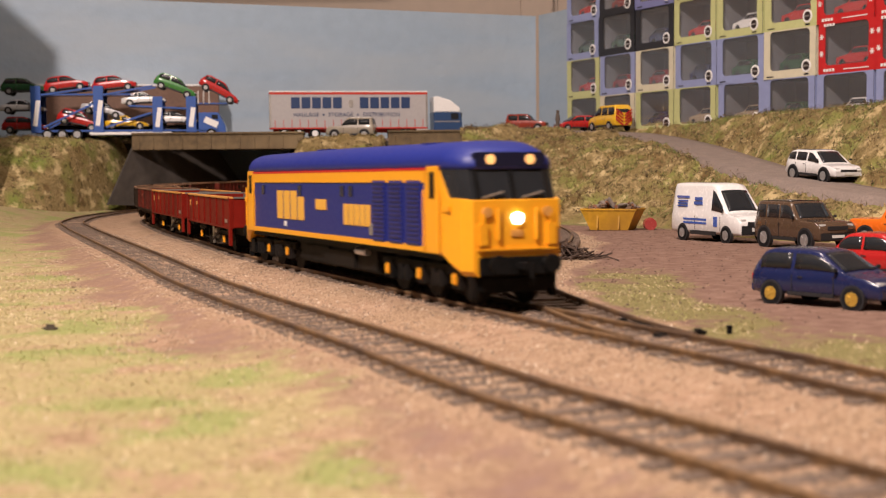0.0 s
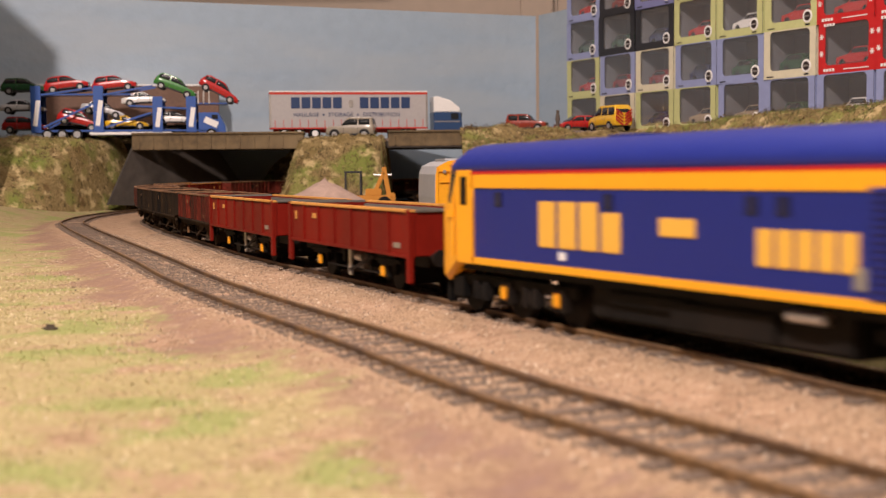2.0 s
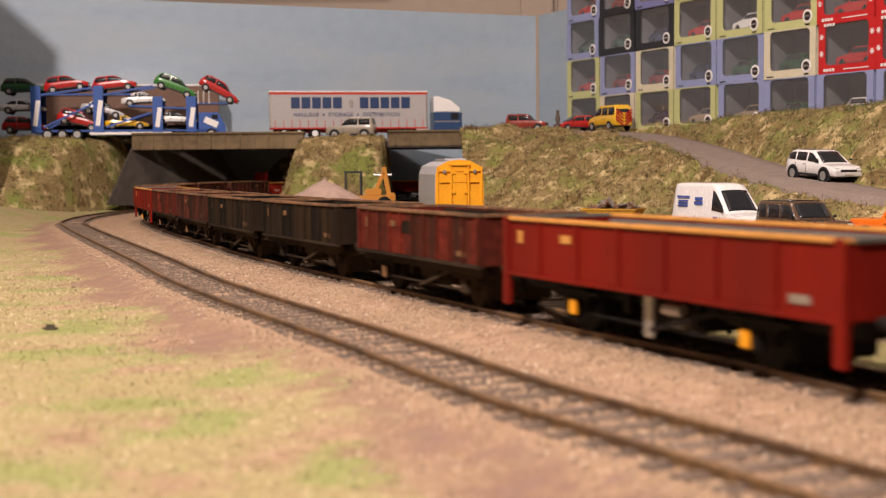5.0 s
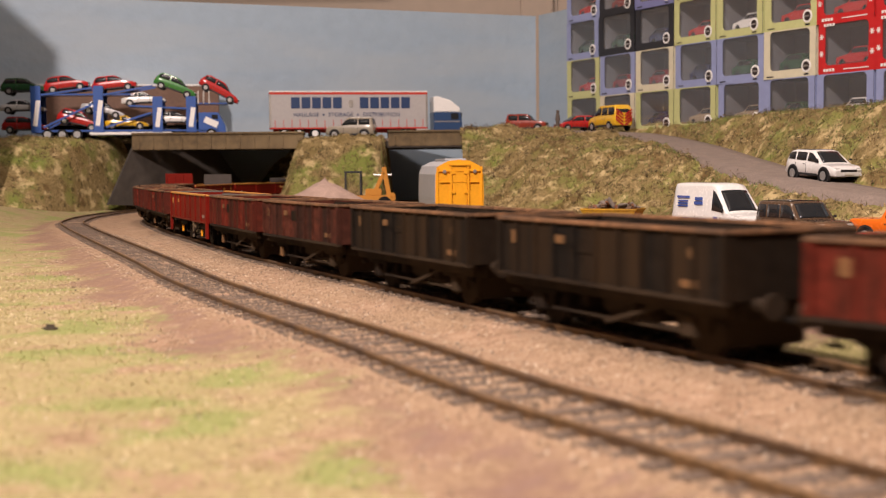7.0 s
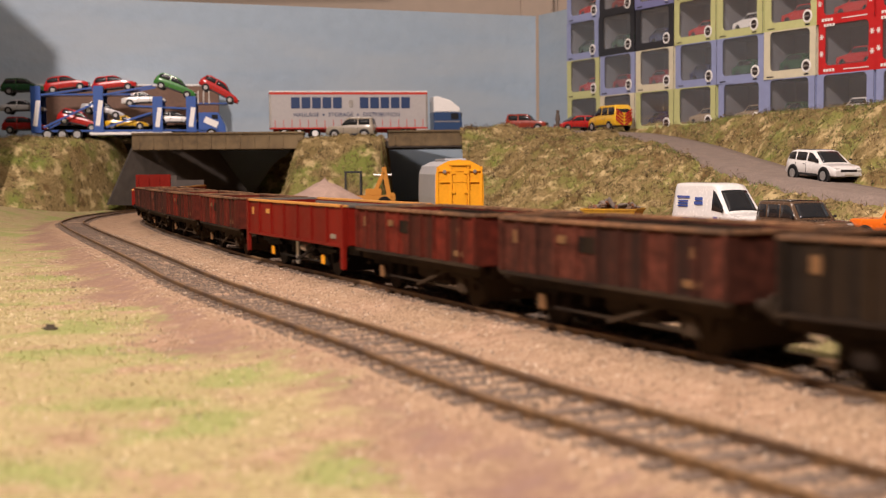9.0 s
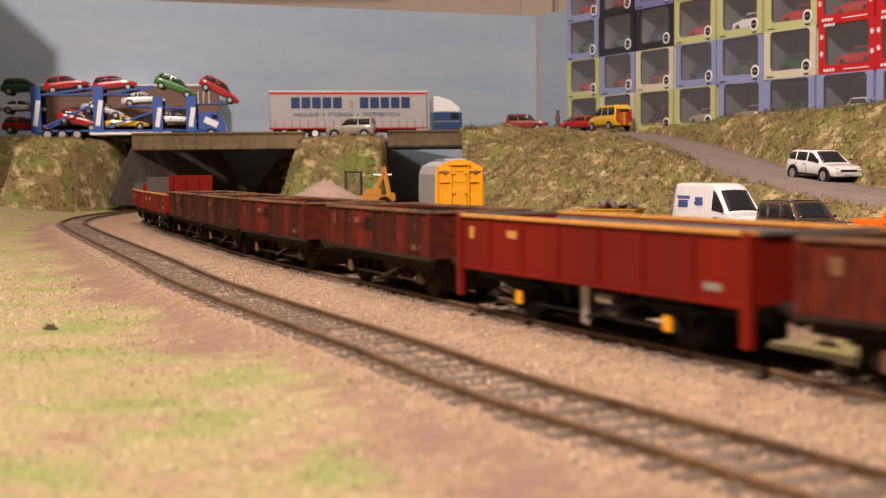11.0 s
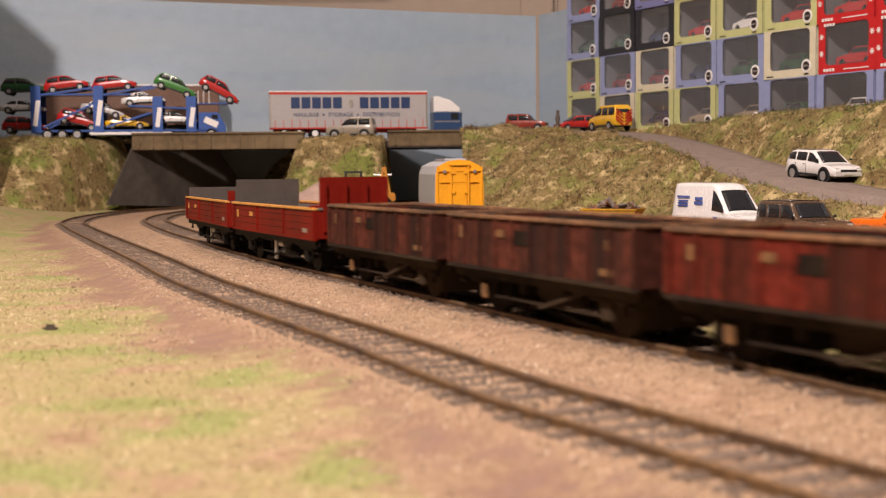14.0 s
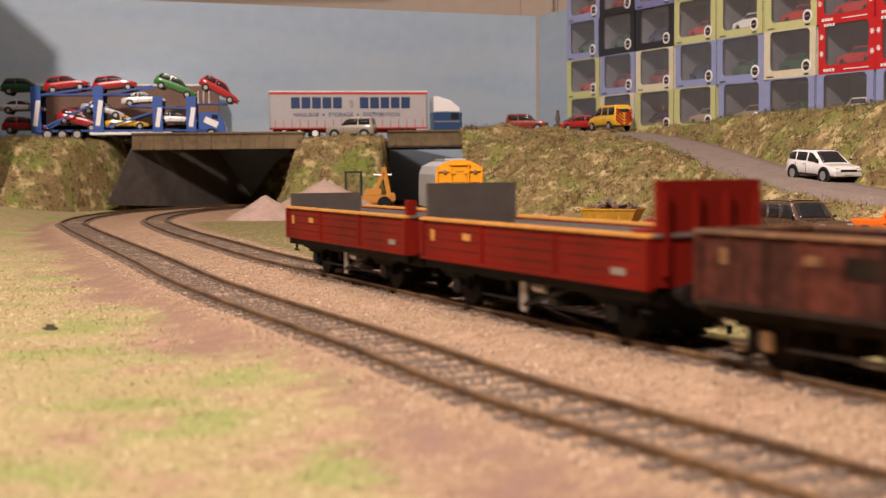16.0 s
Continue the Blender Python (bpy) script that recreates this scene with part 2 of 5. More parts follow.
# ---------------------------------------------------------------- track lines
class Line:
    """A smooth line through a few survey stations, by its length in millimetres."""

    def __init__(self, stations):
        p = [np.array(a, float) for a in stations]
        p = [2 * p[0] - p[1]] + p + [2 * p[-1] - p[-2]]
        out, size = [], np.linalg.norm
        for a, b, c, d in zip(p, p[1:], p[2:], p[3:]):
            g = size(c - b)
            m1, m2 = (c - a) / (g + size(b - a)) * g, (d - b) / (size(d - c) + g) * g
            for k in range(max(2, int(g))):
                t = k / max(2, int(g))
                out.append((2 * t**3 - 3 * t * t + 1) * b + (t**3 - 2 * t * t + t) * m1 + (3 * t * t - 2 * t**3) * c + (t**3 - t * t) * m2)
        self.p = np.array(out + [p[-2]])
        self.s = np.r_[0, np.cumsum(np.linalg.norm(np.diff(self.p, axis=0), axis=1))]
        self.length = self.s[-1]

    def at(self, s):
        """Place at s, running straight on before the start."""
        if s < 0:
            d = (self.p[0] - self.p[8]) / np.linalg.norm(self.p[0] - self.p[8])
            return self.p[0] - d * s
        return np.array([np.interp(s, self.s, self.p[:, 0]), np.interp(s, self.s, self.p[:, 1])])

    def normal(self, s):
        d = self.at(s + 3) - self.at(s - 3)
        d /= np.linalg.norm(d)
        return np.array([d[1], -d[0]])

    def gap(self, x, y):
        return float(np.sqrt(((self.p[::12] - (x, y)) ** 2).sum(1).min()))


MAIN = Line([(300, 40), (215, 100), (140, 168), (87, 237), (80, 253), (70.5, 278), (58.5, 304), (40, 342), (33, 358), (-28, 500), (-81, 625), (-138, 783), (-176, 888), (-239, 1092),
             (-256, 1197), (-260, 1289), (-251, 1392), (-208, 1535), (-150, 1590), (-60, 1625), (60, 1640), (300, 1650), (1300, 1690)])
NEAR = Line([(215, 0), (150, 60), (88, 118), (60, 156), (40, 193), (30, 212), (13, 245), (-17, 318), (-61, 418), (-98, 508), (-130, 597), (-296, 1048),
             (-318, 1146), (-328, 1235), (-328, 1341), (-320, 1393), (-285, 1495), (-225, 1575), (-140, 1635), (-30, 1685), (250, 1710)])
SIDING = Line([(61, 300), (50, 330), (40, 378), (28, 455), (29, 545), (44, 640), (63, 740), (73, 850), (70, 960), (50, 1060), (20, 1150)])
STABLING = Line([(30, 800), (22, 860), (12, 930), (3, 1040), (-6, 1150)])


# ---------------------------------------------------------------- the ground and the banks
def smooth(a, b, x):
    t = min(1, max(0, (x - a) / (b - a)))
    return t * t * (3 - 2 * t)


RAMP = Line([(150, 1470), (200, 1400), (228, 1250), (236, 1080), (244, 940), (256, 850), (300, 770), (380, 700), (520, 640)])
FOOT = Line([(-400, 1190), (-40, 1190), (20, 1120), (80, 1060), (150, 1000), (205, 900), (240, 800), (300, 730), (420, 660), (700, 600)])


def ramp_height(s):
    return np.interp(s, (0, 80, 560, 650, 760, 900), (80, 76, 32, 25, 14, 4))


def side_of(line, x, y):
    """Signed distance to a line, and the length along it; positive to its left, looking along it."""
    k = int(((line.p - (x, y)) ** 2).sum(1).argmin())
    j = min(k, len(line.p) - 4)
    d, w = line.p[j + 3] - line.p[j], np.array((x, y)) - line.p[k]
    return math.copysign(np.linalg.norm(w), d[0] * w[1] - d[1] * w[0]), line.s[k]


def bank_height(x, y):
    """The yard bank with its ramp: level yard in front, road level behind. Also tells the share of road."""
    d, _ = side_of(FOOT, x, y)
    z = -6 + 90 * smooth(0, 185, d) ** 0.8
    e, s = side_of(RAMP, x, y)
    r, road = ramp_height(s), 1 - smooth(24, 32, abs(e))
    if e > 0:
        z = max(r, min(86, r + (e - 24) * 0.85)) if e > 24 else r
    elif e > -24:
        z = r
    else:
        z = max(min(z, r), r - (-24 - e) * 0.8, -6)
    return z, road


class Sheet:
    """A surface over xs, ys: a mesh, and quick heights and covers between its points."""

    def __init__(self, xs, ys, height):
        self.xs, self.ys = np.array(xs, float), np.array(ys, float)
        self.v = np.array([[np.atleast_1d(height(x, y)) for x in xs] for y in ys])

    def at(self, x, y):
        i = np.clip(np.searchsorted(self.xs, x) - 1, 0, len(self.xs) - 2)
        j = np.clip(np.searchsorted(self.ys, y) - 1, 0, len(self.ys) - 2)
        u = ((x - self.xs[i]) / (self.xs[i + 1] - self.xs[i]))[:, None]
        w = ((y - self.ys[j]) / (self.ys[j + 1] - self.ys[j]))[:, None]
        v = self.v
        return (v[j, i] * (1 - u) + v[j, i + 1] * u) * (1 - w) + (v[j + 1, i] * (1 - u) + v[j + 1, i + 1] * u) * w

    def mesh(self, name, mat):
        h, w = self.v.shape[:2]
        X, Y = np.meshgrid(self.xs, self.ys)
        co = np.stack([X, Y, self.v[:, :, 0]], 2).reshape(-1, 3) * K
        a = (np.arange(h - 1)[:, None] * w + np.arange(w - 1)).ravel()
        me = bpy.data.meshes.new(name)
        me.from_pydata(co.tolist(), [], np.stack([a, a + 1, a + w + 1, a + w], 1).tolist())
        if self.v.shape[2] > 1:
            at = me.color_attributes.new("cover", "FLOAT_COLOR", "POINT")
            c = np.zeros((h * w, 4), np.float32)
            c[:, :3], c[:, 3] = self.v[:, :, 1:4].reshape(-1, 3), 1
            at.data.foreach_set("color", c.ravel())
        me.polygons.foreach_set("use_smooth", [True] * len(me.polygons))
        me.materials.append(mat)
        return me


def rough(x, y, size, amount):
    return noise.noise((x / size, y / size, 0.7)) * amount


def ground_height(x, y):
    near = min(MAIN.gap(x, y), NEAR.gap(x, y))
    left, _ = side_of(NEAR, x, y)
    z = -2.0 - 3.0 * smooth(15, 34, near) + rough(x, y, 60, 1.0) * smooth(14, 50, near) + rough(x, y, 11, 0.22)
    grass = yard = 0.0
    if left > 0:                                   # the near, open side of the track
        yard = smooth(13, 22, near) * (1 - smooth(30, 56, near + rough(x, y, 30, 18))) * 0.40
        grass = smooth(16, 60, near + rough(x, y, 50, 24)) * 0.80 + rough(x, y, 45, 0.42)
        if y > 950:
            z += smooth(30, 140, near) * 14
            grass += 0.2
    d, _ = side_of(FOOT, x, y)
    right, _ = side_of(MAIN, x, y)
    if right < 0 and y < 1180:
        near = min(near, SIDING.gap(x, y) + 2)
        yard = smooth(19, 40, near + rough(x, y, 30, 8)) * 1.0
        belt = smooth(20, 36, near) * (1 - smooth(50, 80, near + rough(x, y, 40, 14)))
        grass = belt * (0.62 + rough(x, y, 20, 0.6)) * smooth(640, 520, y)
        grass += smooth(-26, 0, d) * 0.7
        if x < 20 and y > 640:
            grass, yard = grass + 0.55 * smooth(20, 40, near), yard * 0.2
    return z, grass, yard, float(right < 0)


xs = sorted(set(list(range(-1500, -500, 100)) + list(range(-500, 420, 7)) + list(range(420, 1500, 90))))
ys = sorted(set(list(range(-900, 0, 90)) + list(range(0, 520, 6)) + list(range(520, 1760, 11)) + list(range(1760, 2300, 90))))
GROUND = Sheet(xs, ys, ground_height)
ground = new("ground", GROUND.mesh("ground", M_GROUND))
tagged(ground, "sandy scatter ground with patches of pale green static grass", "ground", kind="structure")


BANKS = []


def bank(name, label, xs, ys, height):
    sheet = Sheet(xs, ys, height)
    BANKS.append(sheet)
    return tagged(new(name, sheet.mesh(name, M_BANK)), label, "embankment", kind="structure")


def lumps(x, y):
    return rough(x, y, 34, 8) + rough(x, y, 13, 6) + rough(x, y, 5, 3.4)


def yard_bank(x, y):
    z, road = bank_height(x, y)
    d, _ = side_of(FOOT, x, y)
    edge = smooth(0, 30, x + 62) if x < -30 else 1
    return -9 + (z + 9 + lumps(x, y) * (1 - road) * smooth(-5, 15, z) * (0.45 if z > 82 else 1)) * edge - (2 if road > 0.5 else 0)


bank("embankment_yard", "grassy embankment with dry tufts beside the yard", range(20, 560, 5), range(640, 1600, 6), yard_bank)


def ramp_road():
    bm = bmesh.new()
    rows = []
    for s in np.arange(0, RAMP.length, 12):
        c, nn = RAMP.at(s), RAMP.normal(s)
        rows.append([bm.verts.new((*(c + nn * w), ramp_height(s) + 1.6 - abs(w) * 0.03 - (9 if abs(w) > 26 else 0))) for w in (-29, -25, -12, 0, 12, 25, 29)])
    for a, b in zip(rows, rows[1:]):
        for k in range(6):
            bm.faces.new((a[k], a[k + 1], b[k + 1], b[k]))
    return bm


tagged(new("road_ramp", mesh("road_ramp", ramp_road(), M_ROAD, True)), "grey-brown grit road ramp down the bank", "road", kind="structure")


def left_bank(x, y):
    d = (y - 1400) * 0.86 + (-330 - x) * 0.5       # distance behind its foot
    if x > -335:
        d -= (x + 335) * 2.4
    top = 76
    return -10 + (top + 10 + lumps(x, y) * 0.9) * smooth(-45, 75, d) ** 0.9 * (1 - smooth(-396, -366, x - (y - 1440) * 0.3)) if d > -60 else -10


bank("embankment_west", "mossy green and straw embankment beside the bridge", range(-760, -285, 5), range(1180, 1620, 6), left_bank)


def middle_bank(x, y):
    a = smooth(-186, -146, x + rough(x, y, 30, 12) + (y - 1400) * -0.03) * (1 - smooth(-66, -58, x))
    return -9 + (83 + lumps(x, y) * 0.8) * a * smooth(1330, 1428, y)


bank("embankment_middle", "straw-coloured grassy hill between two bridge spans", range(-215, -44, 4), range(1340, 1600, 6), middle_bank)


def back_bank(x, y):
    return -9 + (78 + lumps(x, y)) * smooth(1600, 1665, y + (x + 150) * 0.25) * smooth(-300, -225, x + (y - 1650) * 0.2)


bank("embankment_back", "brown bushy slope behind the bridge", range(-300, -110, 6), range(1600, 1740, 6), back_bank)

# scatter and static grass
RNG = np.random.default_rng(5)
SPARSE = {k: material(k + "_tuft", c, 0.95, vary=0.35, grain=500, bump=0.4) for k, c in (
    ("straw", (0.42, 0.31, 0.135)), ("olive", (0.19, 0.165, 0.06)), ("green", (0.19, 0.23, 0.065)), ("brown", (0.17, 0.105, 0.05)), ("dark", (0.055, 0.038, 0.02)))}


def stuff(name, label, category, mat, verts, per, tris):
    """Many small alike pieces, verts (n, per, 3) in millimetres, in one mesh."""
    me = bpy.data.meshes.new(name)
    n = len(verts)
    f = (np.arange(n)[:, None, None] * per + np.array(tris)).reshape(-1, 3)
    me.from_pydata((verts.reshape(-1, 3) * K).tolist(), [], f.tolist())
    me.materials.append(mat)
    tagged(new(name, me), label, category, kind="stuff")


def fibres(name, label, mat, p, tall, wide, lean):
    n = len(p)
    a, h = RNG.uniform(0, 6.3, n), tall * RNG.uniform(0.45, 1.25, n)
    side = np.stack([np.cos(a), np.sin(a), 0 * a], 1) * wide
    tip = np.stack([RNG.normal(0, lean, n) * h, RNG.normal(0, lean, n) * h, h], 1)
    mid = tip * 0.55 + np.stack([0 * a, 0 * a, h * 0.12], 1)
    stuff(name, label, "grass", mat, np.stack([p + side, p - side, p + mid + side * 0.6, p + mid - side * 0.6, p + tip], 1), 5, [(0, 1, 3), (0, 3, 2), (2, 3, 4)])


def crumbs(name, label, category, mat, p, lo, hi):
    n = len(p)
    r = RNG.uniform(lo, hi, n)[:, None, None]
    v = np.array([(1, 0, 0), (0, 1, 0), (-1, 0, 0), (0, -1, 0), (0.2, 0.1, 0.8)]) * RNG.uniform(0.7, 1.25, (n, 5, 1)) * r
    a = RNG.uniform(0, 6.3, n)
    c, q = np.cos(a)[:, None], np.sin(a)[:, None]
    v = np.stack([v[:, :, 0] * c - v[:, :, 1] * q, v[:, :, 0] * q + v[:, :, 1] * c, v[:, :, 2]], 2)
    stuff(name, label, category, mat, p[:, None, :] + v + np.array([0, 0, 0.15]) * r, 5, [(0, 1, 4), (1, 2, 4), (2, 3, 4), (3, 0, 4)])


def patch(p, size, phase):
    """A smooth value from about -1 to 1 that gives the growth its patches."""
    return np.array([noise.noise((x / size, y / size, z / size + phase)) for x, y, z in p])


def scattered(sheet, area, count):
    x, y = RNG.uniform(*area[0], count), RNG.uniform(*area[1], count)
    v = sheet.at(x, y)
    return np.stack([x, y, v[:, 0]], 1), v


grown = []
for sheet, area, count in zip(BANKS, (((20, 420), (690, 1420)), ((-620, -300), (1300, 1580)), ((-200, -50), (1340, 1520)), ((-295, -120), (1605, 1720))), (62000, 15000, 7000, 4500)):
    p, _ = scattered(sheet, area, count)
    p = p[p[:, 2] > 1]
    if sheet is BANKS[0]:
        k = ((p[:, None, :2] - RAMP.p[::10]) ** 2).sum(2).min(1) ** 0.5
        p = p[k + RNG.normal(0, 1.5, len(p)) > 27]
    grown.append(p)
grown = np.concatenate(grown)
tone, shade_ = patch(grown, 58, 1.0) * 1.2 + RNG.normal(0, 0.22, len(grown)), patch(grown, 26, 7.0) + RNG.normal(0, 0.2, len(grown))
kind_of = np.where(shade_ > 0.40, 3, np.where(tone > 0.30, 2, np.where(tone > 0.02, 1, 0)))
for k, (nm, label) in enumerate((("straw", "dry straw static grass on the banks"), ("olive", "olive static grass on the banks"), ("green", "green static grass on the banks"), ("brown", "brown static grass on the banks"))):
    fibres("bank_grass", label, SPARSE[nm], grown[kind_of == k], 2.9, 0.27, 0.85)
spot = grown[patch(grown, 24, 3.0) + RNG.normal(0, 0.3, len(grown)) > 0.45]
spot = np.repeat(spot[::5], 6, 0)
crumbs("scatter", "dark brown leafy scatter caught in the banks", "scatter", SPARSE["dark"], spot + RNG.normal(0, 1.5, spot.shape) + (0, 0, 2.2), 0.4, 1.0)
spot = np.repeat(grown[kind_of == 3][::6], 4, 0)
crumbs("scatter", "brown leafy scatter caught in the banks", "scatter", SPARSE["brown"], spot + RNG.normal(0, 1.6, spot.shape) + (0, 0, 2.0), 0.4, 0.9)

# grass fibres, grit and stones on the flat
M_FIBRE = [material(k + "_fibre", c, 0.9, vary=0.2) for k, c in (("straw", (0.52, 0.41, 0.21)), ("moss", (0.36, 0.36, 0.13)), ("pale", (0.64, 0.52, 0.33)))]
for k, (mat, label) in enumerate(zip(M_FIBRE, ("pale straw static grass fibres on the ground", "yellow-green static grass fibres on the ground", "bleached static grass fibres on the ground"))):
    rows = []
    for area, count in ((((-330, 20), (150, 620)), 26000), (((-480, -80), (600, 1250)), 12000), (((20, 300), (240, 640)), 14000)):
        p, v = scattered(GROUND, area, count)
        rows.append(p[(v[:, 1] + RNG.normal(0, 0.15, count) > 0.5) & (patch(p, 26, k * 5.0) + RNG.normal(0, 0.25, count) > 0.05)])
    fibres("grass", label, mat, np.concatenate(rows), 0.75, 0.16, 1.9)
for nm, c, label, count in (("tan", (0.40, 0.285, 0.185), "tan ballast grains along the track", 42000), ("brown", (0.17, 0.11, 0.068), "brown ballast grains along the track", 26000), ("pale", (0.68, 0.56, 0.42), "pale ballast grains along the track", 7000), ("grey", (0.10, 0.085, 0.07), "dark grey ballast grains along the track", 9000)):
    p, v = scattered(GROUND, ((-230, 130), (130, 900)), count)
    keep = (v[:, 2] < 0.35) & (v[:, 1] + RNG.normal(0, 0.2, count) < (0.6 if nm == "pale" else 0.45))
    crumbs("ballast", label, "ballast", material(nm + "_stone", c, 0.85, vary=0.3), p[keep], 0.16, 0.46)
bed = []
for line in (NEAR, MAIN):
    for q in RNG.uniform(80, 1150, 9000):
        bed.append((*(line.at(q) + line.normal(q) * RNG.uniform(-14, 14)), -1.95))
crumbs("ballast", "grey-brown ballast between the sleepers", "ballast", material("bed_stone", (0.13, 0.098, 0.074), 0.9, vary=0.5), np.array(bed), 0.25, 0.6)
p, v = scattered(GROUND, ((20, 330), (380, 980)), 3000)
crumbs("yard_grit", "brown grit and splinters strewn on the yard", "grit", material("yard_stone", (0.11, 0.066, 0.048), 0.9, vary=0.4), p[v[:, 2] > 0.5], 0.2, 0.7)


# ---------------------------------------------------------------- tracks
def rail(line, side, s0, s1):
    bm = bmesh.new()
    half = ((1.0, -3.4), (1.0, -2.9), (0.3, -2.4), (0.3, -0.9), (0.58, -0.7), (0.58, 0))
    shape = [(-u, v) for u, v in half] + list(half[::-1])
    last = None
    for s in np.arange(s0, s1, 9):
        c, nn = line.at(s), line.normal(s)
        ring = [bm.verts.new((*(c + nn * (side * 8.9 + u)), v)) for u, v in shape]
        if last:
            for k in range(len(ring)):
                j = (k + 1) % len(ring)
                bm.faces.new((last[k], last[j], ring[j], ring[k]))
        last = ring
    return bm


SLEEPER = mesh("sleeper", one(0, 0, -2.9, 27, 4.3, 2.2, 0.25), M_SLEEPER)


def blocks_mesh(name, places, size, mat):
    """Many plain blocks (x, y, z, turn) of one size in one mesh."""
    verts, faces = [], []
    hx, hy, hz = (v / 2 for v in size)
    for x, y, z, a in places:
        c, s_, k = math.cos(a), math.sin(a), len(verts)
        for dx, dy, dz in ((-hx, -hy, -hz), (hx, -hy, -hz), (hx, hy, -hz), (-hx, hy, -hz), (-hx, -hy, hz), (hx, -hy, hz), (hx, hy, hz), (-hx, hy, hz)):
            verts.append(((x + c * dx - s_ * dy) * K, (y + s_ * dx + c * dy) * K, (z + dz) * K))
        faces += [(k, k + 3, k + 2, k + 1), (k + 4, k + 5, k + 6, k + 7), (k, k + 1, k + 5, k + 4), (k + 1, k + 2, k + 6, k + 5), (k + 2, k + 3, k + 7, k + 6), (k + 3, k, k + 4, k + 7)]
    me = bpy.data.meshes.new(name)
    me.from_pydata(verts, [], faces)
    me.materials.append(mat)
    return me


def track(name, line, s0, s1, label, parts_to):
    t = thing(name, 0, 0, 0, label=label, category="track", kind="structure")
    for side in (-1, 1):
        part("rail", rail(line, side, s0, s1), M_RAIL, t, "rusty brown rail")
    rest, fix = [], []
    for s in np.arange(s0, s1, 8.4):
        c, nn = line.at(s), line.normal(s)
        turn = math.atan2(nn[1], nn[0]) + random.gauss(0, 0.015)
        if parts_to[0] <= s <= parts_to[1]:
            ob = new("sleeper", SLEEPER)
            ob.parent, ob.matrix_basis = t, Matrix.Translation((c[0] * K, c[1] * K, random.gauss(0, 0.12) * K)) @ Matrix.Rotation(turn, 4, "Z")
        else:
            rest.append((c[0], c[1], -2.9, turn))
        for side in (-1, 1):
            q = c + nn * 8.9 * side
            fix.append((q[0], q[1], -1.8, turn))
    for nm, places, size in (("sleepers", rest, (27, 4.3, 2.2)), ("rail_chairs", fix, (4.2, 2.4, 0.9))):
        if places:
            ob = new(nm, blocks_mesh(nm, places, size, M_SLEEPER))
            ob.parent = t
            tagged(ob, kind="stuff")
    return t


track("track_main", MAIN, 120, MAIN.length, "rusty model track with brown sleepers under the train", (200, 1300))
track("track_near", NEAR, 60, NEAR.length, "rusty model track with brown sleepers in sandy ballast", (150, 1300))
track("track_stabling", STABLING, 0, STABLING.length, "short rusty track under the parked coach", (0, 60))
track("track_siding", SIDING, 20, SIDING.length, "rusty siding track curving into the yard", (60, 400))

# ---------------------------------------------------------------- the backscene and the bridge
def wall(name, a, b, z0, z1, thick, mat, label):
    d = np.array(b, float) - a
    n = np.linalg.norm(d)
    bm = one(n / 2, thick / 2, (z0 + z1) / 2, n, thick, z1 - z0)
    ob = new(name, mesh(name, bm, mat))
    ob.matrix_basis = pose(a[0] * K, a[1] * K, 0, 0, 0, math.degrees(math.atan2(d[1], d[0])))
    return tagged(ob, label, "wall", kind="structure")


wall("wall_back", (-1100, 1280), (129, 1800), -30, 246, 12, M_WALL, "pale blue painted plywood backscene board")
wall("wall_east", (133, 1800), (620, 790), 72, 247, 12, M_WALL, "pale blue painted side board behind the boxed models")

deck = thing("road_deck", -100, 1560, 0, label="grey road on boards behind the bridge parapets", category="road", kind="structure")
part("surface", one(-330, 55, 74.5, 1000, 190, 3), M_ROAD, deck)
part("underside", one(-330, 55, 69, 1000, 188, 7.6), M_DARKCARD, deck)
part("surface", one(360, 30, 79, 380, 260, 3), M_ROAD, deck)


def parapet(x0, x1, y, z0, z1, label):
    t = thing("bridge_parapet", (x0 + x1) / 2, y, z0, label=label, category="bridge", group="bridge spans")
    w = x1 - x0
    part("beam", one(0, 0, (z1 - z0) / 2 - 1, w, 9, z1 - z0 - 2, 0.5), M_STONE, t)
    part("coping", one(0, -0.5, z1 - z0 - 1, w + 1, 12, 2.4, 0.5), M_STONE, t, "worn brown coping")
    for k in range(int(w // 16) + 1):
        part("rib", one(-w / 2 + 8 + k * 16, -5, (z1 - z0) / 2 - 1, 1.4, 1.6, z1 - z0 - 4, 0.2), M_STONE, t)


parapet(-345, -154, 1468, 64, 83, "long brown bridge parapet over the tracks")
parapet(-60, 31, 1475, 66, 83.5, "short brown bridge parapet beside the grassy hill")
tun = thing("tunnel_lining", -290, 1620, -8, label="dark grey card lining below the bridge", category="tunnel", kind="structure")
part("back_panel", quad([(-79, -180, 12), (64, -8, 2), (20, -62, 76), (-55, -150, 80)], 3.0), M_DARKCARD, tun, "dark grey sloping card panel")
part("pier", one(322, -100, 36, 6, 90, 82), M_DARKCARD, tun)

